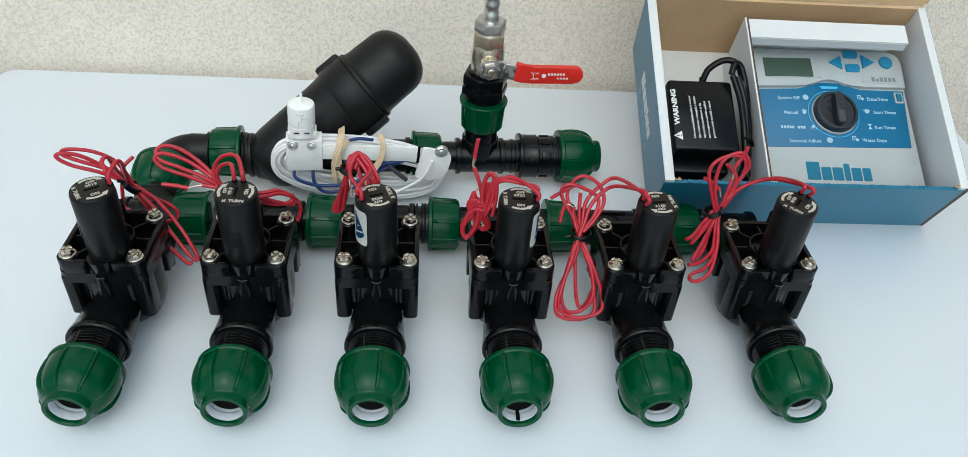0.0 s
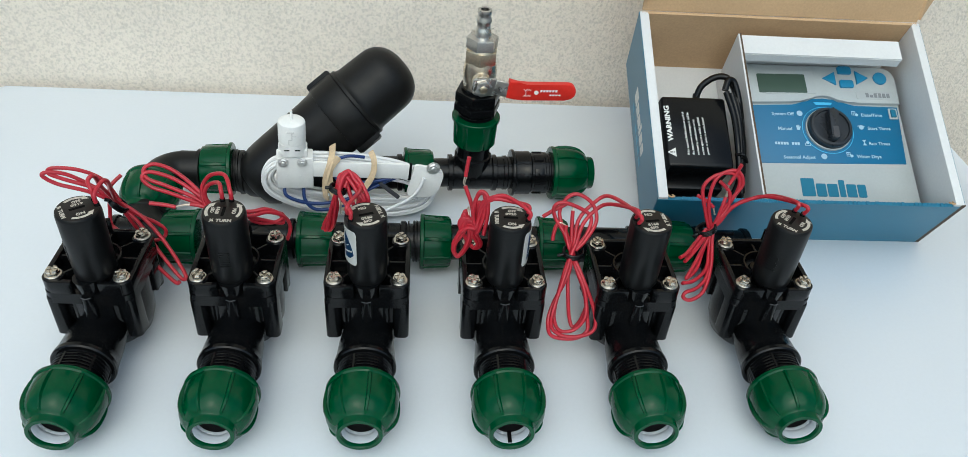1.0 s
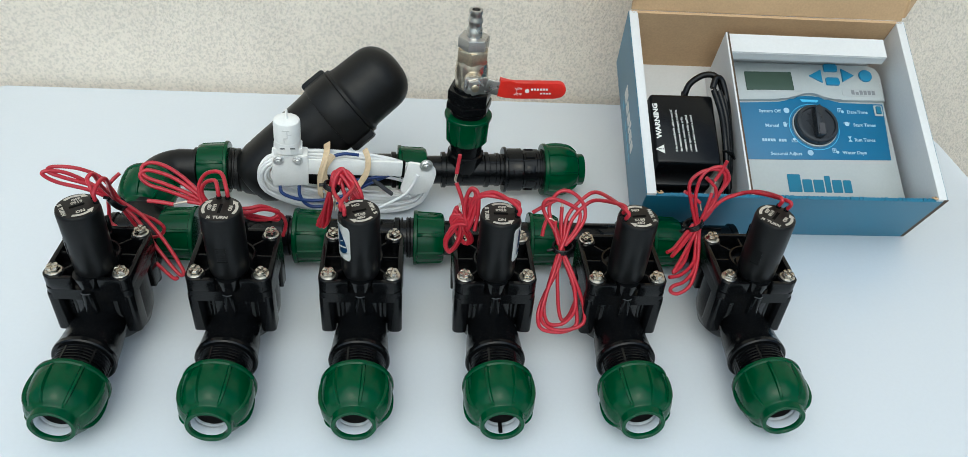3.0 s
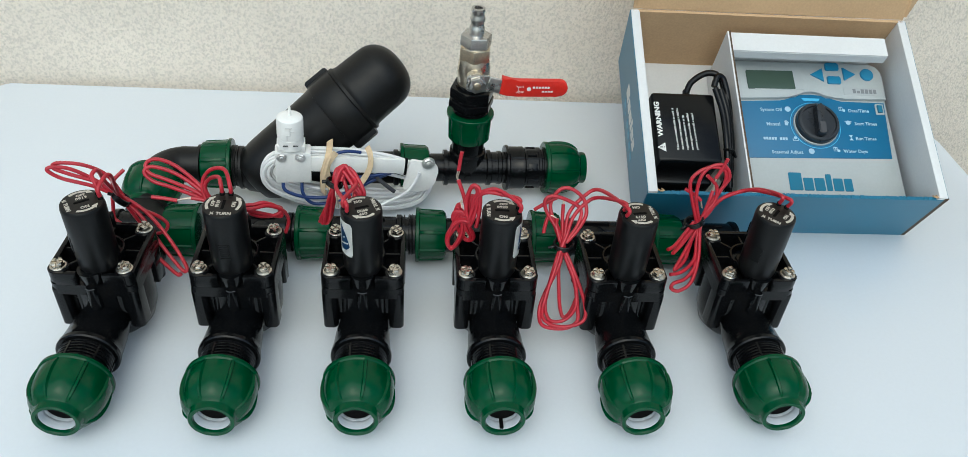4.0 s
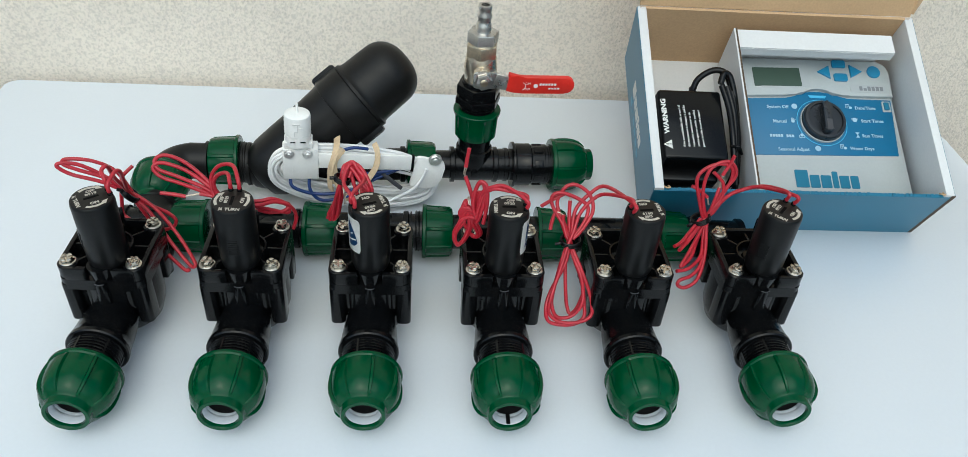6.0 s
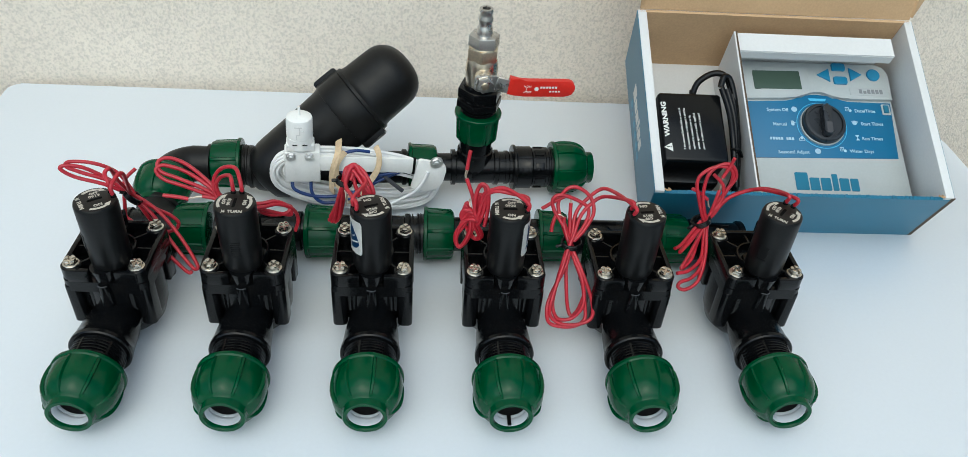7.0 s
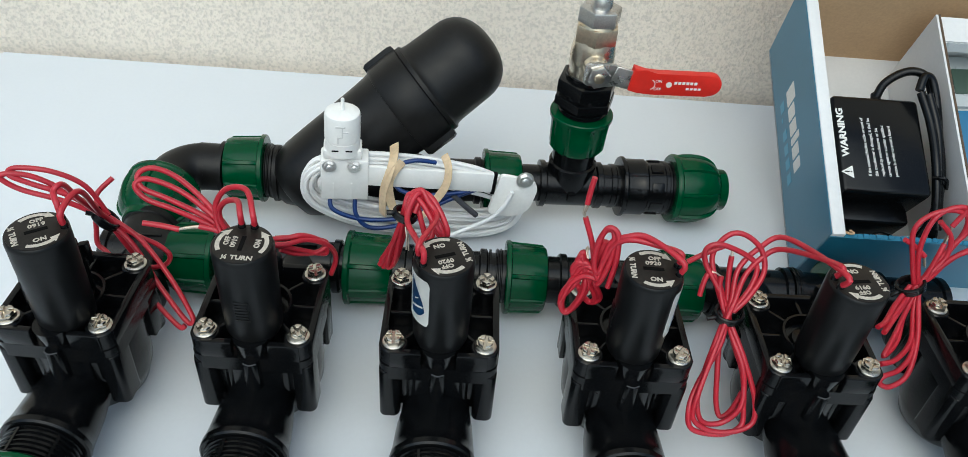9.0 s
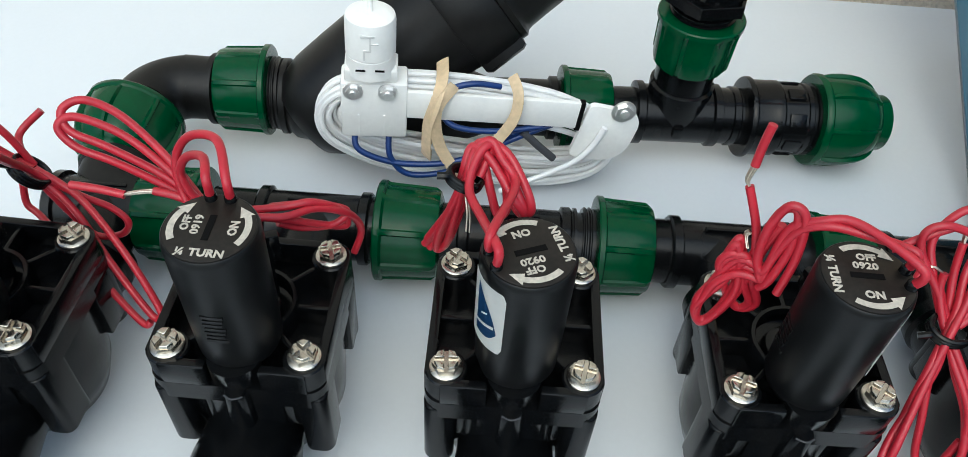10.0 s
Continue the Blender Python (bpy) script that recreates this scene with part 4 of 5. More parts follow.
insert = thing("carton_insert", BX, "white cardboard insert dividing the carton", "packaging")
bm = bmesh.new()
block(bm, 0.0873, 0.0902, 0.0045, 0.181, 0.0035, H - 0.0015)
block(bm, 0.0902, 0.2545, 0.1775, 0.1805, 0.0035, H - 0.003)
block(bm, 0.0902, 0.2545, 0.1595, 0.1775, H - 0.006, H - 0.003)
block(bm, 0.0902, 0.2545, 0.1595, 0.1622, H - 0.016, H - 0.006)
for i in range(40):
    x0 = 0.0915 + 0.0041 * i
    block(bm, x0, x0 + 0.0026, 0.1589, 0.1596, H - 0.0062, H - 0.0045)
part("card", leaned(bm), WHITE_CARD, insert)
bm = bmesh.new()
block(bm, 0.0890, 0.0906, 0.0045, 0.181, H - 0.0016, H - 0.0010)
part("raw_edge", leaned(bm), BURNT_EDGE, insert, "thin dark brown cut edge")

ctl = thing("irrigation_controller", BX @ pose(0.1065, 0.018, 0.0035), "grey irrigation controller with a blue panel, dial and small display", "controller")
CT = 0.0475                      # face height
bm = bmesh.new()
slab(bm, rounded(0.0, 0.1625, 0.0, 0.1555, (0.004, 0.004, 0.012, 0.006)), 0.0, CT - 0.002, None, 0.003)
part("case", bm, SHELL, ctl)
hump = [(0.0, 0.1095), (0.047, 0.1115), (0.054, 0.1135)] + [(0.0805 + 0.031 * math.cos(radians(a)), 0.0835 + 0.0365 * math.sin(radians(a))) for a in range(122, 57, -8)] + [(0.107, 0.1145), (0.114, 0.1125), (0.1625, 0.1135)]
bm = bmesh.new()
slab(bm, hump + [(0.1625, 0.143)] + [(0.1505 + 0.012 * math.cos(radians(a)), 0.1435 + 0.012 * math.sin(radians(a))) for a in range(10, 91, 16)] + [(0.004, 0.1552), (0.0, 0.151)], CT - 0.0025, CT + 0.0022, None, 0.0012)
part("upper_cover", bm, SHELL, ctl, "raised grey upper cover")
bm = bmesh.new()
slab(bm, [(0.0035, 0.0425), (0.1565, 0.0455), (0.1605, 0.111), (0.114, 0.1108), (0.106, 0.113), (0.095, 0.117), (0.0805, 0.1185), (0.066, 0.117), (0.055, 0.112), (0.047, 0.1098), (0.0035, 0.1078)], CT - 0.0025, CT - 0.0012, None, 0.0002)
part("overlay", bm, PANEL_BLUE, ctl, "glossy blue control overlay")
bm = bmesh.new()
slab(bm, [(0.0195, 0.1195), (0.073, 0.1215), (0.0735, 0.1495), (0.0165, 0.146)], CT + 0.0018, CT + 0.003, None, 0.0008)
part("display_bezel", bm, GREY_TAPE, ctl, "grey display bezel")
bm = bmesh.new()
slab(bm, rounded(0.0155, 0.0665, 0.1205, 0.1425, 0.001), CT + 0.0024, CT + 0.0033, pose(0, 0, 0, 0, 0, 1.2))
part("display", bm, LCD, ctl, "dark green blank display")
for outline in ([(0.083, 0.1405), (0.0966, 0.1325), (0.0966, 0.1485)], [(0.1325, 0.1422), (0.1192, 0.1502), (0.1192, 0.1342)]):
    bm = bmesh.new()
    slab(bm, outline, CT + 0.0015, CT + 0.0042, None, 0.0008)
    part("key", bm, KEY_BLUE, ctl, "blue arrow key")
for x0, y0 in ((0.1005, 0.1462), (0.1005, 0.1298)):
    bm = bmesh.new()
    slab(bm, rounded(x0, x0 + 0.0145, y0, y0 + 0.0088, 0.0015), CT + 0.0015, CT + 0.0042, None, 0.0008)
    part("key", bm, KEY_BLUE, ctl, "blue key")
bm = bmesh.new()
lathe(bm, [(0.0072, CT + 0.001), (0.0072, CT + 0.0035), (0.0065, CT + 0.0042)], pose(0.1455, 0.1425, 0), 32)
part("key", bm, KEY_BLUE, ctl, "round blue key")
bm = bmesh.new()
slab(bm, rounded(0.1165, 0.157, 0.1175, 0.1265, 0.0006), CT + 0.002, CT + 0.0026)
part("badge", bm, GREY_TAPE, ctl, "grey badge")
bm = bmesh.new()
for i in range(6):
    block(bm, 0.1265 + 0.0045 * i, 0.1297 + 0.0045 * i, 0.1195, 0.1245 if i != 1 else 0.1225, CT + 0.0025, CT + 0.0029)
part("badge_bars", bm, GREY_INK, ctl, "dark printed block letters")
DC = pose(0.0805, 0.0815, 0)
bm = bmesh.new()
lathe(bm, [(0.0268, CT - 0.0014), (0.0268, CT - 0.0009), (0.0262, CT - 0.0009), (0.0262, CT - 0.0014)], DC, 64)
part("dial_ring", bm, RING_BLUE, ctl, "pale blue printed ring")
bm = bmesh.new()
lathe(bm, [(0.0236, CT - 0.002), (0.0236, CT + 0.001), (0.0228, CT + 0.0016), (0.0222, CT + 0.0008), (0.0222, CT - 0.001)], DC, 64)
part("dial_rim", bm, SHELL, ctl, "pale grey dial rim")
bm = bmesh.new()
lathe(bm, [(0.0222, CT - 0.001), (0.0222, CT + 0.006), (0.021, CT + 0.0075), (0.0185, CT + 0.0078), (0.018, CT + 0.006)], DC, 56)
slab(bm, rounded(-0.0048, 0.0048, -0.0175, 0.0175, 0.004), CT + 0.0055, CT + 0.0145, DC @ pose(0, 0, 0, 0, 0, -4), 0.002)
dial = part("dial", bm, DIAL, ctl, "dark rotary dial")
bm = bmesh.new()
slab(bm, rounded(-0.003, 0.003, -0.0165, -0.004, 0.001), CT + 0.0146, CT + 0.0149, DC @ pose(0, 0, 0, 0, 0, -4))
part("pointer", bm, GREY_SHRINK, dial, "dark grey pointer mark")
bm = bmesh.new()
slab(bm, [(0.0725, 0.1105), (0.0885, 0.1105), (0.0905, 0.1135), (0.0705, 0.1135)], CT - 0.0012, CT - 0.0007)
part("run_mark", bm, RING_BLUE, ctl, "pale blue printed mark")
FZ = CT - 0.0009
for words, x, y, s in (("System Off", 0.0355, 0.0985, 0.0052), ("Manual", 0.0355, 0.0815, 0.0052), ("Seasonal Adjust", 0.0455, 0.0495, 0.0052), ("Date/Time", 0.1305, 0.1002, 0.0052),
                       ("Start Times", 0.1355, 0.0850, 0.0052), ("Run Times", 0.1325, 0.0675, 0.0052), ("Water Days", 0.1185, 0.0525, 0.0052)):
    lettering("word", words, s, PALE_INK, ctl, pose(x, y, FZ, 0, 0, 1), bold=0.00006)
bm = bmesh.new()
for i in range(9):
    if i != 5:
        block(bm, 0.0225 + 0.0029 * i, 0.0247 + 0.0029 * i, 0.0632, 0.0662, FZ, FZ + 0.0003)
part("worn_print", bm, PALE_INK, ctl, "small pale printed bars")


def icon(kind, x, y):
    """A small line drawing in pale ink beside a word of the panel."""
    bm = bmesh.new()
    at = pose(x, y, FZ)

    def bar(x0, x1, y0, y1, turn=0):
        block(bm, x0, x1, y0, y1, 0.0, 0.0003, 0.0, at @ pose(0, 0, 0, 0, 0, turn))

    def ring(r, w=0.0005, cx=0.0, cy=0.0):
        lathe(bm, [(r - w, 0.0), (r, 0.0), (r, 0.0003), (r - w, 0.0003)], at @ pose(cx, cy, 0), 20)

    if kind in ("off", "percent"):
        ring(0.0031)
        bar(-0.0003, 0.0003, -0.0028, 0.0028, -35)
        if kind == "percent":
            ring(0.0009, 0.0009, -0.0012, 0.0011), ring(0.0009, 0.0009, 0.0012, -0.0011)
    elif kind == "hand":
        slab(bm, rounded(-0.0018, 0.0016, -0.0028, 0.0006, 0.0012), 0.0, 0.0003, at)
        for i in range(4):
            bar(-0.0018 + 0.0009 * i, -0.0012 + 0.0009 * i, 0.0004, 0.0024 + 0.0005 * (i in (1, 2)))
        bar(0.0012, 0.0028, -0.0012, -0.0005, 35)
    elif kind == "house":
        bar(-0.003, 0.003, -0.0024, -0.0018)
        bar(-0.003, -0.0024, -0.0024, 0.0006), bar(0.0024, 0.003, -0.0024, 0.0006)
        ring(0.0017, 0.0005, 0.0, 0.001)
    elif kind in ("calendar", "drop"):
        bar(-0.0034, 0.0008, 0.0016, 0.0026)
        bar(-0.0034, -0.0029, -0.0022, 0.0026), bar(0.0003, 0.0008, -0.001, 0.0026), bar(-0.0034, -0.0004, -0.0022, -0.0017)
        bar(-0.0034, 0.0008, 0.0, 0.0003), bar(-0.0015, -0.0012, -0.002, 0.002)
        ring(0.0016, 0.0005 if kind == "calendar" else 0.0016, 0.0018, -0.0016)
    elif kind == "clock":
        ring(0.0025), bar(-0.0003, 0.0003, 0.0, 0.0018), bar(0.0, 0.0014, -0.0003, 0.0003)
        bar(-0.0027, -0.0012, 0.0022, 0.003, 30), bar(0.0012, 0.0027, 0.0022, 0.003, -30)
    elif kind == "hourglass":
        bar(-0.002, 0.002, 0.0024, 0.003), bar(-0.002, 0.002, -0.003, -0.0024)
        slab(bm, [(-0.0016, 0.0024), (0.0, -0.0002), (0.0016, 0.0024)], 0.0, 0.0003, at)
        slab(bm, [(-0.0016, -0.0024), (0.0016, -0.0024), (0.0, 0.0002)], 0.0, 0.0003, at)
    part("symbol", bm, PALE_INK, ctl, "small pale printed symbol")


for kind, x, y in (("off", 0.0535, 0.0997), ("hand", 0.0495, 0.0832), ("house", 0.0565, 0.0652), ("percent", 0.0712, 0.0512),
                   ("calendar", 0.1125, 0.1018), ("clock", 0.1165, 0.0858), ("hourglass", 0.1165, 0.0682), ("drop", 0.0985, 0.0542)):
    icon(kind, x, y)
bm = bmesh.new()
slab(bm, rounded(0.1495, 0.1585, 0.0965, 0.109, 0.001), CT - 0.0014, CT - 0.0005)
part("switch_plate", bm, SHELL, ctl, "pale switch plate")
bm = bmesh.new()
block(bm, 0.1512, 0.1565, 0.0985, 0.1072, CT - 0.0012, CT + 0.0012, 0.0005)
part("switch", bm, TEAL_INK, ctl, "dark blue slide switch")
for a, b, h in ((0.0, 0.0135, 1.0), (0.015, 0.025, 0.72), (0.0265, 0.037, 0.72), (0.0385, 0.0445, 0.95), (0.046, 0.056, 0.72), (0.0575, 0.066, 0.72)):
    bm = bmesh.new()
    slab(bm, rounded(0.0425 + a, 0.0425 + b, 0.0075, 0.0075 + 0.0195 * h, 0.0012), CT - 0.0022, CT - 0.0015)
    part("brand_bar", bm, TEAL_INK, ctl, "teal printed block")

psu = thing("power_transformer", BX @ pose(0.0045, 0.0, 0.0035), "black plug-in power transformer with a white warning print", "transformer")
bm = bmesh.new()
block(bm, 0.0, 0.0635, 0.036, 0.1115, 0.0, 0.0815, 0.0035, None, 3)
block(bm, 0.0015, 0.062, 0.026, 0.04, 0.0, 0.052, 0.003, None, 3)
part("case", bm, BLACK, psu)
TR = pose(0, 0, 0.0816, 0, 0, 92)
lettering("word", "WARNING", 0.0068, WHITE_INK, psu, TR @ pose(0.081, -0.0075, 0), bold=0.00025, wide=1.15)
for i, words in enumerate(("If the external flexible cable or cord of", "this transformer is damaged, it shall be", "replaced by manufacturer or his", "service agent or a similar qualified", "person in order to avoid a hazard")):
    lettering("word", words, 0.0031, WHITE_INK, psu, TR @ pose(0.0475, -0.0225 - 0.0047 * i, 0), align="LEFT", bold=0.00003, wide=0.93)
bm = bmesh.new()
slab(bm, [(0.0455, -0.0105), (0.055, -0.0105), (0.05025, -0.0022)], 0.0, 0.0003, TR)
sign = part("warning_sign", bm, WHITE_INK, psu, "white printed warning triangle")
bm = bmesh.new()
block(bm, 0.0498, 0.0507, -0.0078, -0.0046, 0.0002, 0.0005, 0.0, TR)
block(bm, 0.0498, 0.0507, -0.0096, -0.0086, 0.0002, 0.0005, 0.0, TR)
part("mark", bm, DARK, sign)
bm = bmesh.new()
lathe(bm, [(0.0045, 0.0), (0.0035, 0.008), (0.0028, 0.012)], pose(0.04, 0.1105, 0.068) @ YB, 16)
part("strain_relief", bm, BLACK, psu)
for k, pts in enumerate((((0.04, 0.118, 0.068), (0.044, 0.127, 0.076), (0.056, 0.1325, 0.084), (0.067, 0.1295, 0.087), (0.0735, 0.118, 0.083), (0.0775, 0.09, 0.077), (0.0775, 0.055, 0.072), (0.0735, 0.03, 0.062), (0.067, 0.016, 0.05)),
                         ((0.062, 0.116, 0.087), (0.066, 0.126, 0.09), (0.073, 0.122, 0.087), (0.079, 0.095, 0.076), (0.0795, 0.05, 0.064), (0.0785, 0.02, 0.05)),
                         ((0.063, 0.114, 0.087), (0.069, 0.09, 0.083), (0.0705, 0.06, 0.079), (0.073, 0.03, 0.066), (0.077, 0.014, 0.05)),
                         ((0.067, 0.112, 0.089), (0.0735, 0.085, 0.082), (0.074, 0.05, 0.074), (0.076, 0.02, 0.06)))):
    bm = bmesh.new()
    tube(bm, pts, 0.0031, 10)
    part("cable", bm, BLACK, psu, "black mains cable")
bm = bmesh.new()
tube(bm, [(0.067, 0.052, 0.078), (0.074, 0.049, 0.082), (0.0815, 0.048, 0.07)], 0.0012, 8)
part("cable_tie", bm, BLACK, psu)
rnd = random.Random(3)
for k in range(5):
    bm = bmesh.new()
    pts = [(0.01 + 0.013 * i + rnd.uniform(-0.003, 0.003), 0.011 + 0.006 * math.sin(i * 1.9 + k), 0.03 + 0.006 * k + 0.006 * math.cos(i * 1.3 + k * 2)) for i in range(6)]
    tube(bm, pts, 0.0023, 8)
    part("cable", bm, BLACK, psu, "black mains cable")

# ---- the red leads of the coils ----
def coil_exit(i, side):
    """Where a lead leaves the top of coil i."""
    x, y, turn, code, yaw = VALVES[i]
    return Vector((x, y, 0)) + pose(0, 0, 0, 0, 0, turn) @ (Vector((0.004 if i == 0 else 0, CY, CZ)) + pose(0, 0, 0, 0, 0, yaw) @ Vector((0.0064 * side - 0.0032, 0.0122, 0.1462)))


def red_lead(i, pts, side=None, extra=0):
    """One lead of coil i; extra: further turns of the same wire laid beside it."""
    inv = valves[i].matrix_basis.inverted()
    rnd = random.Random(len(pts) + 10 * i)
    for k in range(extra):
        d = Vector((rnd.uniform(-1, 1), rnd.uniform(-1, 1), rnd.uniform(-0.6, 0.6))).normalized() * 0.0034
        bm = bmesh.new()
        tube(bm, [inv @ (Vector(p) + d * (0.5 + 0.5 * math.sin(1.1 * j + k))) for j, p in enumerate(pts)], 0.00155, 10, per=7)
        part("wire", bm, RED_WIRE, valves[i], "red insulated wire")
    run = [Vector(p) for p in pts]
    if side is not None:
        out = coil_exit(i, side)
        run = [out, out + Vector((0, 0, 0.008))] + run[1:]
    bm = bmesh.new()
    tube(bm, [inv @ p for p in run], 0.00155, 10, per=7)
    part("wire", bm, RED_WIRE, valves[i], "red insulated wire")


def bare_end(i, pts):
    inv = valves[i].matrix_basis.inverted()
    bm = bmesh.new()
    for k in range(3):
        d = Vector((0.0004 * math.cos(2.1 * k), 0.0004 * math.sin(2.1 * k), 0.0003 * (k - 1)))
        tube(bm, [inv @ (Vector(p) + d * (1 + j * 0.5)) for j, p in enumerate(pts)], 0.00045, 6, per=4)
    part("bare_end", bm, COPPER, valves[i], "bare tinned wire end")


def wire_tie(i, p, tilt, size=1.0):
    inv = valves[i].matrix_basis.inverted()
    bm = bmesh.new()
    m = inv @ Matrix.Translation(p) @ pose(0, 0, 0, tilt[0], tilt[1], tilt[2]) @ Matrix.Scale(size, 4)
    for h in (-0.0016, 0.0, 0.0016):
        tube(bm, [m @ Vector((0.0078 * math.cos(a), 0.0062 * math.sin(a), h)) for a in [k * math.pi / 5 for k in range(10)]], 0.0011, 8, closed=True, per=3)
    tube(bm, [m @ Vector(q) for q in ((-0.0055, -0.0015, 0.0), (-0.009, -0.003, 0.0005), (-0.0125, -0.003, -0.001))], 0.0014, 8)
    part("wire_tie", bm, BLACK, valves[i], "black twisted wire tie")


red_lead(0, ((-0.1945, 0.0166, 0.1463), (-0.1955, 0.0235, 0.1526), (-0.1935, 0.0295, 0.1526), (-0.1975, 0.0453, 0.1311), (-0.1975, 0.0575, 0.1124), (-0.1985, 0.0674, 0.0981), (-0.1845, 0.0631, 0.0829), (-0.1695, 0.0505, 0.065), (-0.1535, 0.0382, 0.0498), (-0.1485, 0.0359, 0.0481), (-0.1485, 0.0386, 0.0525), (-0.1625, 0.0514, 0.0713), (-0.1815, 0.0657, 0.0865), (-0.1975, 0.0694, 0.0981)), 0)
red_lead(0, ((-0.1865, 0.0166, 0.1463), (-0.1865, 0.0234, 0.1517), (-0.1855, 0.0307, 0.1472), (-0.1925, 0.0491, 0.1231), (-0.1975, 0.0658, 0.1008), (-0.1835, 0.0685, 0.0856), (-0.1735, 0.0703, 0.0775), (-0.1675, 0.0693, 0.0704), (-0.1715, 0.0682, 0.0632), (-0.1835, 0.0679, 0.0615), (-0.1895, 0.0671, 0.0757), (-0.1975, 0.0671, 0.0963)), 1)
red_lead(0, ((-0.1975, 0.0674, 0.0981), (-0.2155, 0.0635, 0.1124), (-0.2365, 0.0609, 0.1213), (-0.2455, 0.0601, 0.1293), (-0.2415, 0.0623, 0.1311), (-0.2295, 0.0657, 0.1267), (-0.2135, 0.0678, 0.1142), (-0.1985, 0.0694, 0.0981)))
red_lead(0, ((-0.1965, 0.0673, 0.0972), (-0.2125, 0.0658, 0.1142), (-0.2315, 0.0633, 0.124), (-0.2415, 0.0622, 0.1302), (-0.2395, 0.0665, 0.132), (-0.2225, 0.0699, 0.1285), (-0.2075, 0.0723, 0.1177), (-0.1985, 0.0714, 0.0981)))
red_lead(0, ((-0.1995, 0.0691, 0.0963), (-0.2075, 0.0753, 0.0972), (-0.2105, 0.0751, 0.0829), (-0.2105, 0.0718, 0.074), (-0.2055, 0.0693, 0.0704), (-0.1935, 0.0606, 0.0659), (-0.1765, 0.0491, 0.0561), (-0.1565, 0.0355, 0.0454), (-0.1525, 0.0357, 0.0463)))
red_lead(0, ((-0.2005, 0.0705, 0.099), (-0.2105, 0.0857, 0.0999), (-0.2025, 0.0947, 0.107)))
wire_tie(0, (-0.1985, 0.0674, 0.0981), (0, 50, 20))
red_lead(1, ((-0.1005, 0.0216, 0.1483), (-0.1075, 0.0297, 0.1492), (-0.1165, 0.0367, 0.1421), (-0.1215, 0.0392, 0.1322), (-0.1185, 0.0377, 0.1224), (-0.1095, 0.0377, 0.1153), (-0.0915, 0.0419, 0.1099), (-0.0795, 0.0513, 0.1063), (-0.0695, 0.0597, 0.0956), (-0.0665, 0.0655, 0.0804), (-0.0695, 0.0619, 0.0697)), 0)
red_lead(1, ((-0.0925, 0.0229, 0.1501), (-0.1035, 0.0343, 0.1528), (-0.1155, 0.0415, 0.1474), (-0.1235, 0.0437, 0.1358), (-0.1235, 0.04, 0.1242), (-0.1165, 0.0368, 0.1162), (-0.0925, 0.0469, 0.1099), (-0.0815, 0.0517, 0.109), (-0.0725, 0.0583, 0.0992), (-0.0705, 0.0589, 0.0903), (-0.0765, 0.0545, 0.0938), (-0.0905, 0.0461, 0.1045), (-0.1045, 0.0375, 0.1144)), 1)
red_lead(1, ((-0.1145, 0.0368, 0.1162), (-0.1305, 0.0457, 0.1224), (-0.1535, 0.0544, 0.1269), (-0.1675, 0.0571, 0.1313), (-0.1705, 0.0619, 0.1367), (-0.1635, 0.0661, 0.1385), (-0.1485, 0.0609, 0.1367), (-0.1305, 0.0497, 0.1287), (-0.1165, 0.0391, 0.1179)))
red_lead(1, ((-0.1145, 0.0367, 0.1153), (-0.1295, 0.0433, 0.1197), (-0.1515, 0.0517, 0.1224), (-0.1655, 0.0543, 0.126), (-0.1715, 0.0572, 0.1322), (-0.1655, 0.0597, 0.1358), (-0.1475, 0.0553, 0.1331), (-0.1295, 0.0463, 0.126), (-0.1145, 0.0369, 0.1171)))
red_lead(1, ((-0.0935, 0.0458, 0.1028), (-0.0855, 0.0499, 0.0965), (-0.0745, 0.0555, 0.0938), (-0.0705, 0.06, 0.0974), (-0.0825, 0.0559, 0.1037), (-0.0955, 0.0469, 0.1099)))
red_lead(1, ((-0.1635, 0.0396, 0.1215), (-0.1545, 0.0395, 0.1206), (-0.1445, 0.0392, 0.1188)))
bare_end(1, ((-0.1455, 0.0392, 0.1188), (-0.1385, 0.0395, 0.1206), (-0.1325, 0.0396, 0.1215)))
red_lead(1, ((-0.1335, 0.0396, 0.1215), (-0.1245, 0.0385, 0.1206), (-0.1155, 0.0369, 0.1171)))
red_lead(2, ((-0.0115, 0.0103, 0.1404), (-0.0165, 0.0185, 0.1422), (-0.0215, 0.0305, 0.1422), (-0.0205, 0.0392, 0.1466), (-0.0165, 0.0447, 0.1502), (-0.0115, 0.0451, 0.1457), (-0.0095, 0.0417, 0.1368), (-0.0085, 0.0365, 0.1288), (-0.0115, 0.0344, 0.1279), (-0.0145, 0.0376, 0.1359), (-0.0175, 0.0428, 0.144), (-0.0205, 0.0453, 0.1475), (-0.0225, 0.0385, 0.1422), (-0.0265, 0.0401, 0.1261), (-0.0335, 0.0477, 0.1029), (-0.0385, 0.0509, 0.0913)), 0)
red_lead(2, ((0.0005, 0.0249, 0.1449), (-0.0065, 0.0328, 0.144), (-0.0115, 0.0413, 0.1475), (-0.0155, 0.0459, 0.1511), (-0.0205, 0.0453, 0.1475), (-0.0225, 0.0403, 0.1404), (-0.0255, 0.0423, 0.127), (-0.0315, 0.0488, 0.1038), (-0.0365, 0.0507, 0.0895)), 1)
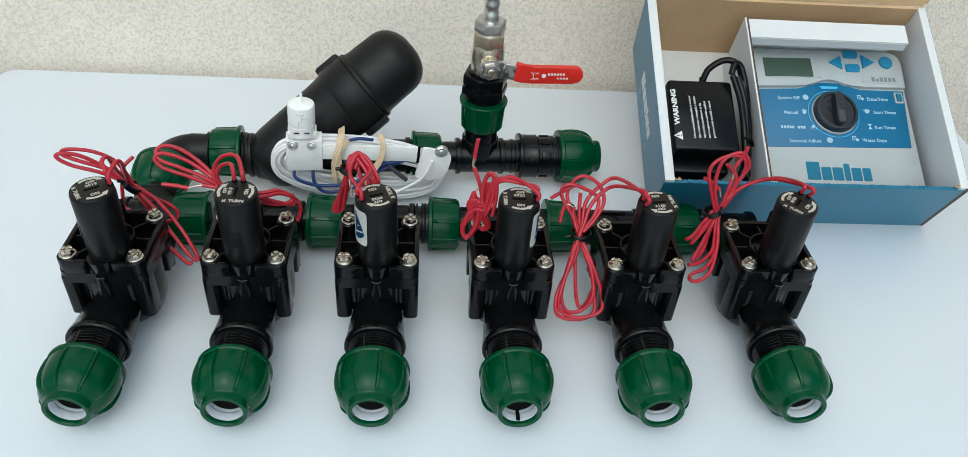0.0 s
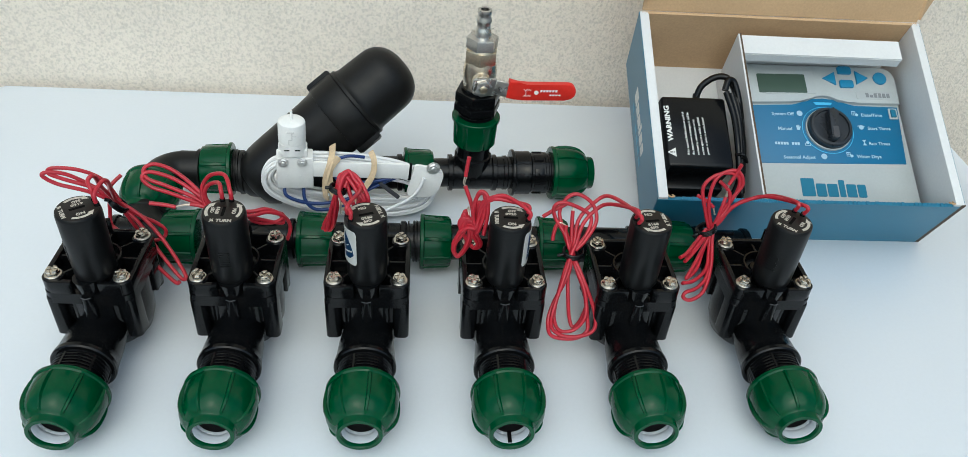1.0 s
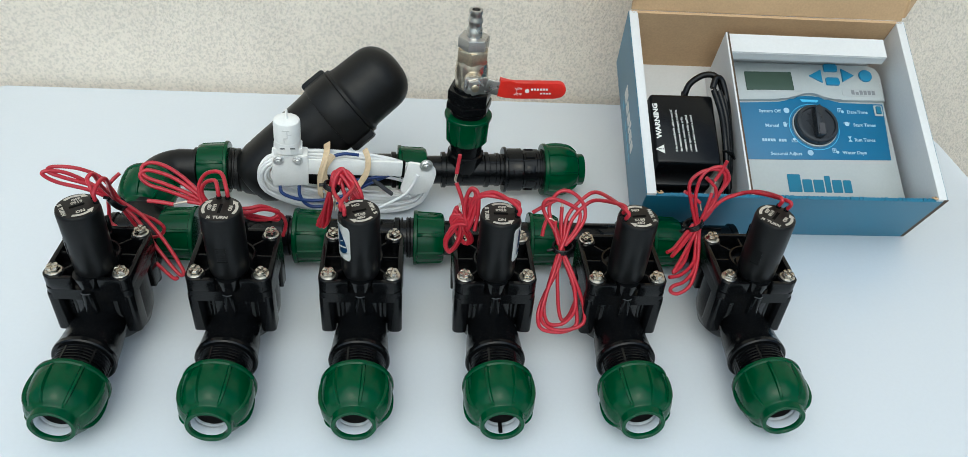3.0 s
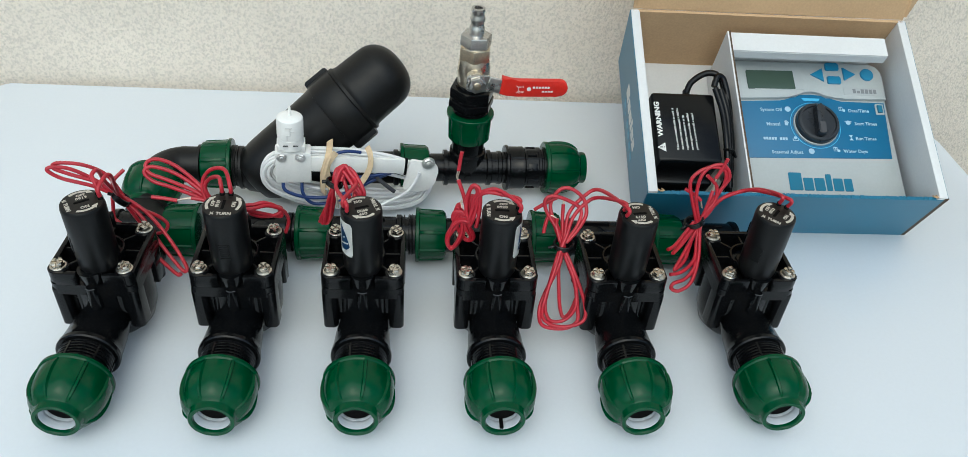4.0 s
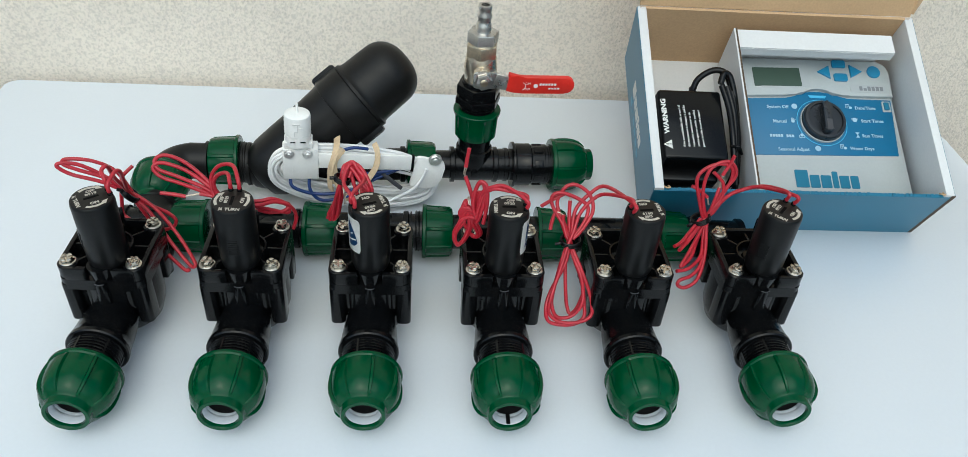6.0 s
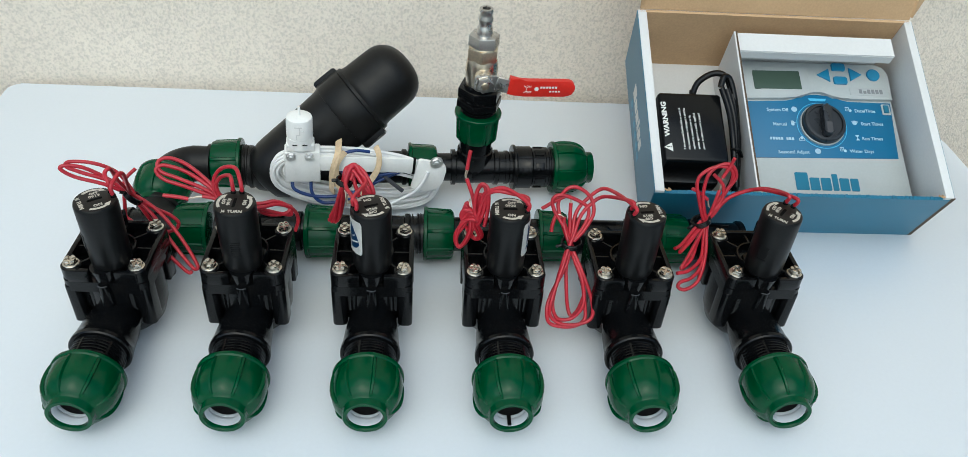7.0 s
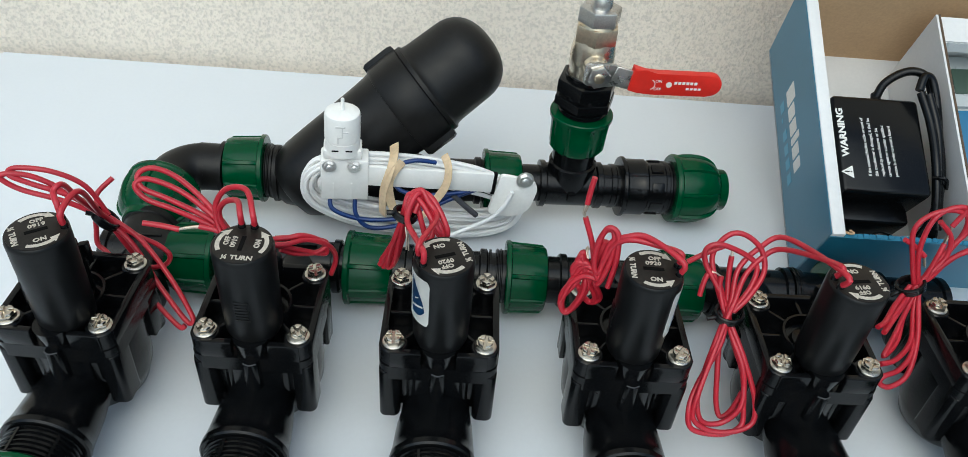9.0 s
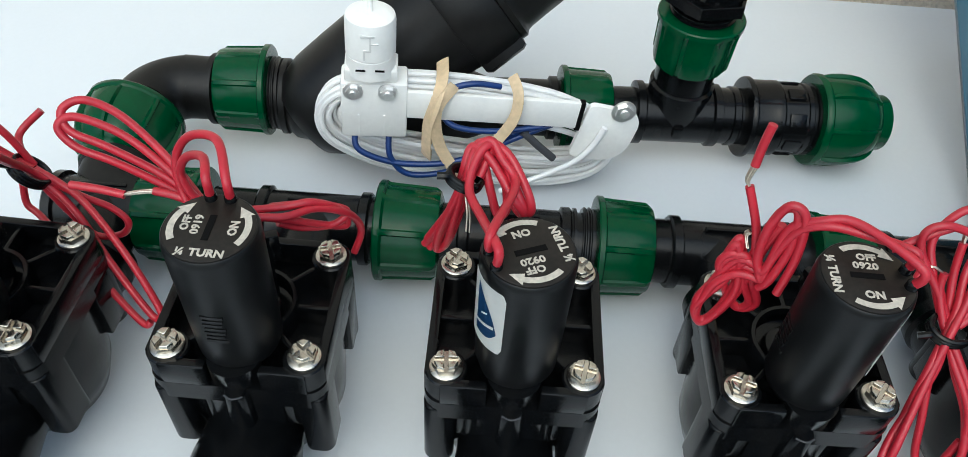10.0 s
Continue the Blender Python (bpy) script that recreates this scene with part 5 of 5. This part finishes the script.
red_lead(2, ((-0.0215, 0.0383, 0.1404), (-0.0185, 0.0441, 0.1457), (-0.0145, 0.0473, 0.1475), (-0.0115, 0.0444, 0.1413), (-0.0055, 0.0349, 0.1315), (-0.0025, 0.0312, 0.1332), (-0.0055, 0.0341, 0.1395), (-0.0125, 0.0433, 0.1475), (-0.0195, 0.0475, 0.1484), (-0.0235, 0.0423, 0.1404), (-0.0275, 0.0417, 0.1234), (-0.0365, 0.0497, 0.0966)), None, 2)
red_lead(2, ((-0.0225, 0.038, 0.1386), (-0.0265, 0.0399, 0.1243), (-0.0315, 0.0451, 0.1055), (-0.0335, 0.0472, 0.093), (-0.0295, 0.046, 0.0984), (-0.0255, 0.0409, 0.1181), (-0.0225, 0.0377, 0.1368)), None, 2)
bare_end(2, ((-0.0225, 0.0353, 0.1341), (-0.0215, 0.0325, 0.1288), (-0.0215, 0.0315, 0.1216)))
wire_tie(2, (-0.0235, 0.0391, 0.1395), (0, 20, 0), 0.75)
red_lead(3, ((0.1145, 0.0128, 0.144), (0.1055, 0.0192, 0.1466), (0.0935, 0.0231, 0.1457), (0.0865, 0.026, 0.1386), (0.0825, 0.0259, 0.1243), (0.0815, 0.0245, 0.1154), (0.0785, 0.0279, 0.1243), (0.0795, 0.03, 0.1386), (0.0825, 0.0293, 0.1475), (0.0875, 0.0269, 0.1449), (0.0885, 0.0228, 0.1306), (0.0865, 0.0203, 0.1136)), 0)
red_lead(3, ((0.1125, 0.0152, 0.1466), (0.1015, 0.0216, 0.1493), (0.0915, 0.0251, 0.1457), (0.0845, 0.0279, 0.1377), (0.0815, 0.0252, 0.1198), (0.0785, 0.0276, 0.1225), (0.0785, 0.0295, 0.135), (0.0815, 0.0308, 0.144), (0.0855, 0.0289, 0.1449), (0.0865, 0.0252, 0.1332), (0.0835, 0.0229, 0.1181), (0.0815, 0.024, 0.1118)), 1)
red_lead(3, ((0.0805, 0.0271, 0.1189), (0.0735, 0.0309, 0.1181), (0.0685, 0.0311, 0.1055), (0.0645, 0.0296, 0.0957), (0.0665, 0.0283, 0.0868), (0.0715, 0.0284, 0.0877), (0.0755, 0.0303, 0.1002), (0.0755, 0.0305, 0.1154), (0.0715, 0.0313, 0.1207), (0.0685, 0.0323, 0.1136), (0.0745, 0.0321, 0.0993), (0.0805, 0.0309, 0.0913), (0.0835, 0.0297, 0.0966), (0.0775, 0.0297, 0.11), (0.0785, 0.0315, 0.1216), (0.0825, 0.0299, 0.1377)), None, 1)
red_lead(3, ((0.0825, 0.0265, 0.1154), (0.0755, 0.0305, 0.1154), (0.0695, 0.0315, 0.1082), (0.0665, 0.03, 0.0984), (0.0645, 0.0289, 0.0913), (0.0685, 0.028, 0.085), (0.0745, 0.0295, 0.0948), (0.0775, 0.0315, 0.1082), (0.0735, 0.034, 0.1252), (0.0705, 0.0332, 0.1198), (0.0695, 0.032, 0.1118)), None, 1)
red_lead(3, ((0.0785, 0.0317, 0.1234), (0.0765, 0.0351, 0.1323), (0.0715, 0.0399, 0.1449)))
bare_end(3, ((0.0715, 0.0399, 0.1449), (0.0705, 0.0412, 0.1466), (0.0715, 0.042, 0.152)))
red_lead(3, ((0.0715, 0.042, 0.152), (0.0725, 0.0442, 0.16), (0.0735, 0.0453, 0.1672)))
bare_end(3, ((0.0755, 0.0317, 0.1234), (0.0745, 0.0343, 0.127), (0.0755, 0.0345, 0.1288)))
red_lead(4, ((0.1985, 0.0381, 0.1395), (0.1865, 0.0508, 0.1306), (0.1735, 0.0505, 0.1216), (0.1635, 0.0439, 0.1109), (0.1605, 0.032, 0.0984), (0.1585, 0.0271, 0.0921), (0.1565, 0.0171, 0.0787), (0.1445, 0.0013, 0.06), (0.1405, -0.0083, 0.0493), (0.1445, -0.0129, 0.0385), (0.1615, -0.0133, 0.0359), (0.1725, -0.0097, 0.0403), (0.1725, -0.0031, 0.0511), (0.1685, 0.006, 0.0716), (0.1615, 0.0199, 0.0841), (0.1595, 0.0291, 0.0921), (0.1525, 0.0367, 0.1029), (0.1445, 0.0443, 0.1136), (0.1435, 0.0475, 0.1216), (0.1505, 0.048, 0.1252), (0.1655, 0.0472, 0.1198), (0.1735, 0.0443, 0.1136), (0.1705, 0.0368, 0.1038), (0.1605, 0.0273, 0.0939)), 0)
red_lead(4, ((0.1955, 0.0356, 0.1359), (0.1855, 0.0461, 0.1261), (0.1755, 0.0469, 0.1181), (0.1665, 0.0397, 0.11), (0.1615, 0.03, 0.0984), (0.1575, 0.0231, 0.0921), (0.1525, 0.0129, 0.0779), (0.1445, -0.0037, 0.06), (0.1435, -0.0099, 0.0457), (0.1535, -0.0129, 0.0385), (0.1675, -0.0129, 0.0385), (0.1785, -0.0093, 0.043), (0.1775, -0.0023, 0.0564), (0.1695, 0.0084, 0.0743), (0.1625, 0.0201, 0.0859), (0.1575, 0.0291, 0.0921), (0.1505, 0.0413, 0.1073), (0.1485, 0.0488, 0.1172), (0.1545, 0.0524, 0.1279), (0.1635, 0.0527, 0.1297), (0.1745, 0.0496, 0.1225), (0.1775, 0.042, 0.1118), (0.1695, 0.0324, 0.1011), (0.1615, 0.0273, 0.0939)), 1)
red_lead(4, ((0.1585, 0.0271, 0.0921), (0.1535, 0.0177, 0.0832), (0.1475, 0.0045, 0.0618), (0.1455, -0.0051, 0.0511), (0.1505, -0.0095, 0.0412), (0.1625, -0.0085, 0.0412), (0.1705, -0.0048, 0.0528), (0.1695, 0.0053, 0.0671), (0.1635, 0.0172, 0.0796), (0.1585, 0.0271, 0.0921)))
red_lead(4, ((0.1585, 0.0271, 0.0921), (0.1565, 0.0188, 0.077), (0.1575, 0.0081, 0.0591), (0.1595, 0.002, 0.0448), (0.1625, -0.0029, 0.0385), (0.1675, -0.0021, 0.0439), (0.1715, 0.0017, 0.0564)))
red_lead(4, ((0.1585, 0.0289, 0.0913), (0.1545, 0.0385, 0.102), (0.1495, 0.0413, 0.1073), (0.1465, 0.0415, 0.1082), (0.1445, 0.0387, 0.1029), (0.1435, 0.0357, 0.0966)))
red_lead(4, ((0.1565, 0.0293, 0.0939), (0.1535, 0.0367, 0.1029), (0.1535, 0.0396, 0.1091)))
bare_end(4, ((0.1535, 0.0405, 0.1082), (0.1495, 0.0417, 0.11), (0.1465, 0.0415, 0.1082)))
red_lead(4, ((0.1595, 0.0311, 0.0921), (0.1585, 0.0412, 0.1064), (0.1585, 0.0469, 0.1181)))
bare_end(4, ((0.1585, 0.0469, 0.1181), (0.1585, 0.0483, 0.1207)))
red_lead(4, ((0.1545, 0.0497, 0.1234), (0.1455, 0.0489, 0.1181), (0.1355, 0.0479, 0.1109)))
wire_tie(4, (0.1595, 0.0271, 0.0921), (10, 0, 0))
red_lead(5, ((0.3285, 0.0381, 0.1395), (0.3225, 0.0568, 0.1306), (0.3105, 0.0636, 0.1225), (0.2995, 0.0647, 0.1163), (0.2885, 0.0627, 0.1029), (0.2805, 0.0608, 0.0904), (0.2705, 0.05, 0.085), (0.2605, 0.0395, 0.0814), (0.2535, 0.0296, 0.0823), (0.2665, 0.0446, 0.0823), (0.2815, 0.0611, 0.0921), (0.2935, 0.0681, 0.1127), (0.2985, 0.0711, 0.1261), (0.2965, 0.0727, 0.1368), (0.2865, 0.0733, 0.1404), (0.2745, 0.0726, 0.1359), (0.2685, 0.0701, 0.1261), (0.2735, 0.0655, 0.1082), (0.2795, 0.0611, 0.0921)), 0)
red_lead(5, ((0.3245, 0.0361, 0.1395), (0.3175, 0.0567, 0.1297), (0.3055, 0.0633, 0.1207), (0.2945, 0.064, 0.1118), (0.2875, 0.062, 0.0984), (0.2815, 0.0607, 0.0895), (0.2745, 0.0488, 0.077), (0.2665, 0.033, 0.0716), (0.2555, 0.0227, 0.0698), (0.2635, 0.0335, 0.0752), (0.2785, 0.055, 0.085), (0.2865, 0.0647, 0.1029), (0.2955, 0.0691, 0.1189), (0.3015, 0.0719, 0.1315), (0.2945, 0.0735, 0.1422), (0.2835, 0.0733, 0.1404), (0.2765, 0.0709, 0.1315), (0.2755, 0.0663, 0.1136), (0.2815, 0.0612, 0.093)), 1)
red_lead(5, ((0.2815, 0.0609, 0.0913), (0.2795, 0.0492, 0.0796), (0.2745, 0.0331, 0.0725), (0.2615, 0.0199, 0.0707), (0.2495, 0.0141, 0.0725)))
red_lead(5, ((0.2835, 0.0609, 0.0913), (0.2805, 0.0469, 0.0779), (0.2745, 0.0277, 0.0698), (0.2645, 0.0171, 0.0653), (0.2535, 0.0119, 0.0645), (0.2525, 0.0103, 0.06), (0.2595, 0.01, 0.0582), (0.2705, 0.0167, 0.0627), (0.2785, 0.0344, 0.0743), (0.2825, 0.0585, 0.0886)))
red_lead(5, ((0.2775, 0.0609, 0.0913), (0.2665, 0.05, 0.085), (0.2555, 0.036, 0.085), (0.2485, 0.0301, 0.0859)))
red_lead(5, ((0.2815, 0.0712, 0.1332), (0.2915, 0.0697, 0.1234), (0.2925, 0.066, 0.1118), (0.2865, 0.0625, 0.102)))
red_lead(5, ((0.2895, 0.0708, 0.1306), (0.2935, 0.0723, 0.1404), (0.2955, 0.0726, 0.1493)))
bare_end(5, ((0.2895, 0.0708, 0.1306), (0.2895, 0.0697, 0.1234), (0.2895, 0.0691, 0.1189)))
red_lead(5, ((0.2895, 0.0691, 0.1189), (0.2875, 0.066, 0.1118), (0.2845, 0.062, 0.0984)))
red_lead(5, ((0.2655, 0.0692, 0.1198), (0.2735, 0.0685, 0.1154), (0.2805, 0.0667, 0.11)))
bare_end(5, ((0.2805, 0.0667, 0.11), (0.2825, 0.0648, 0.1038)))
wire_tie(5, (0.2775, 0.0609, 0.0913), (0, -25, 0))
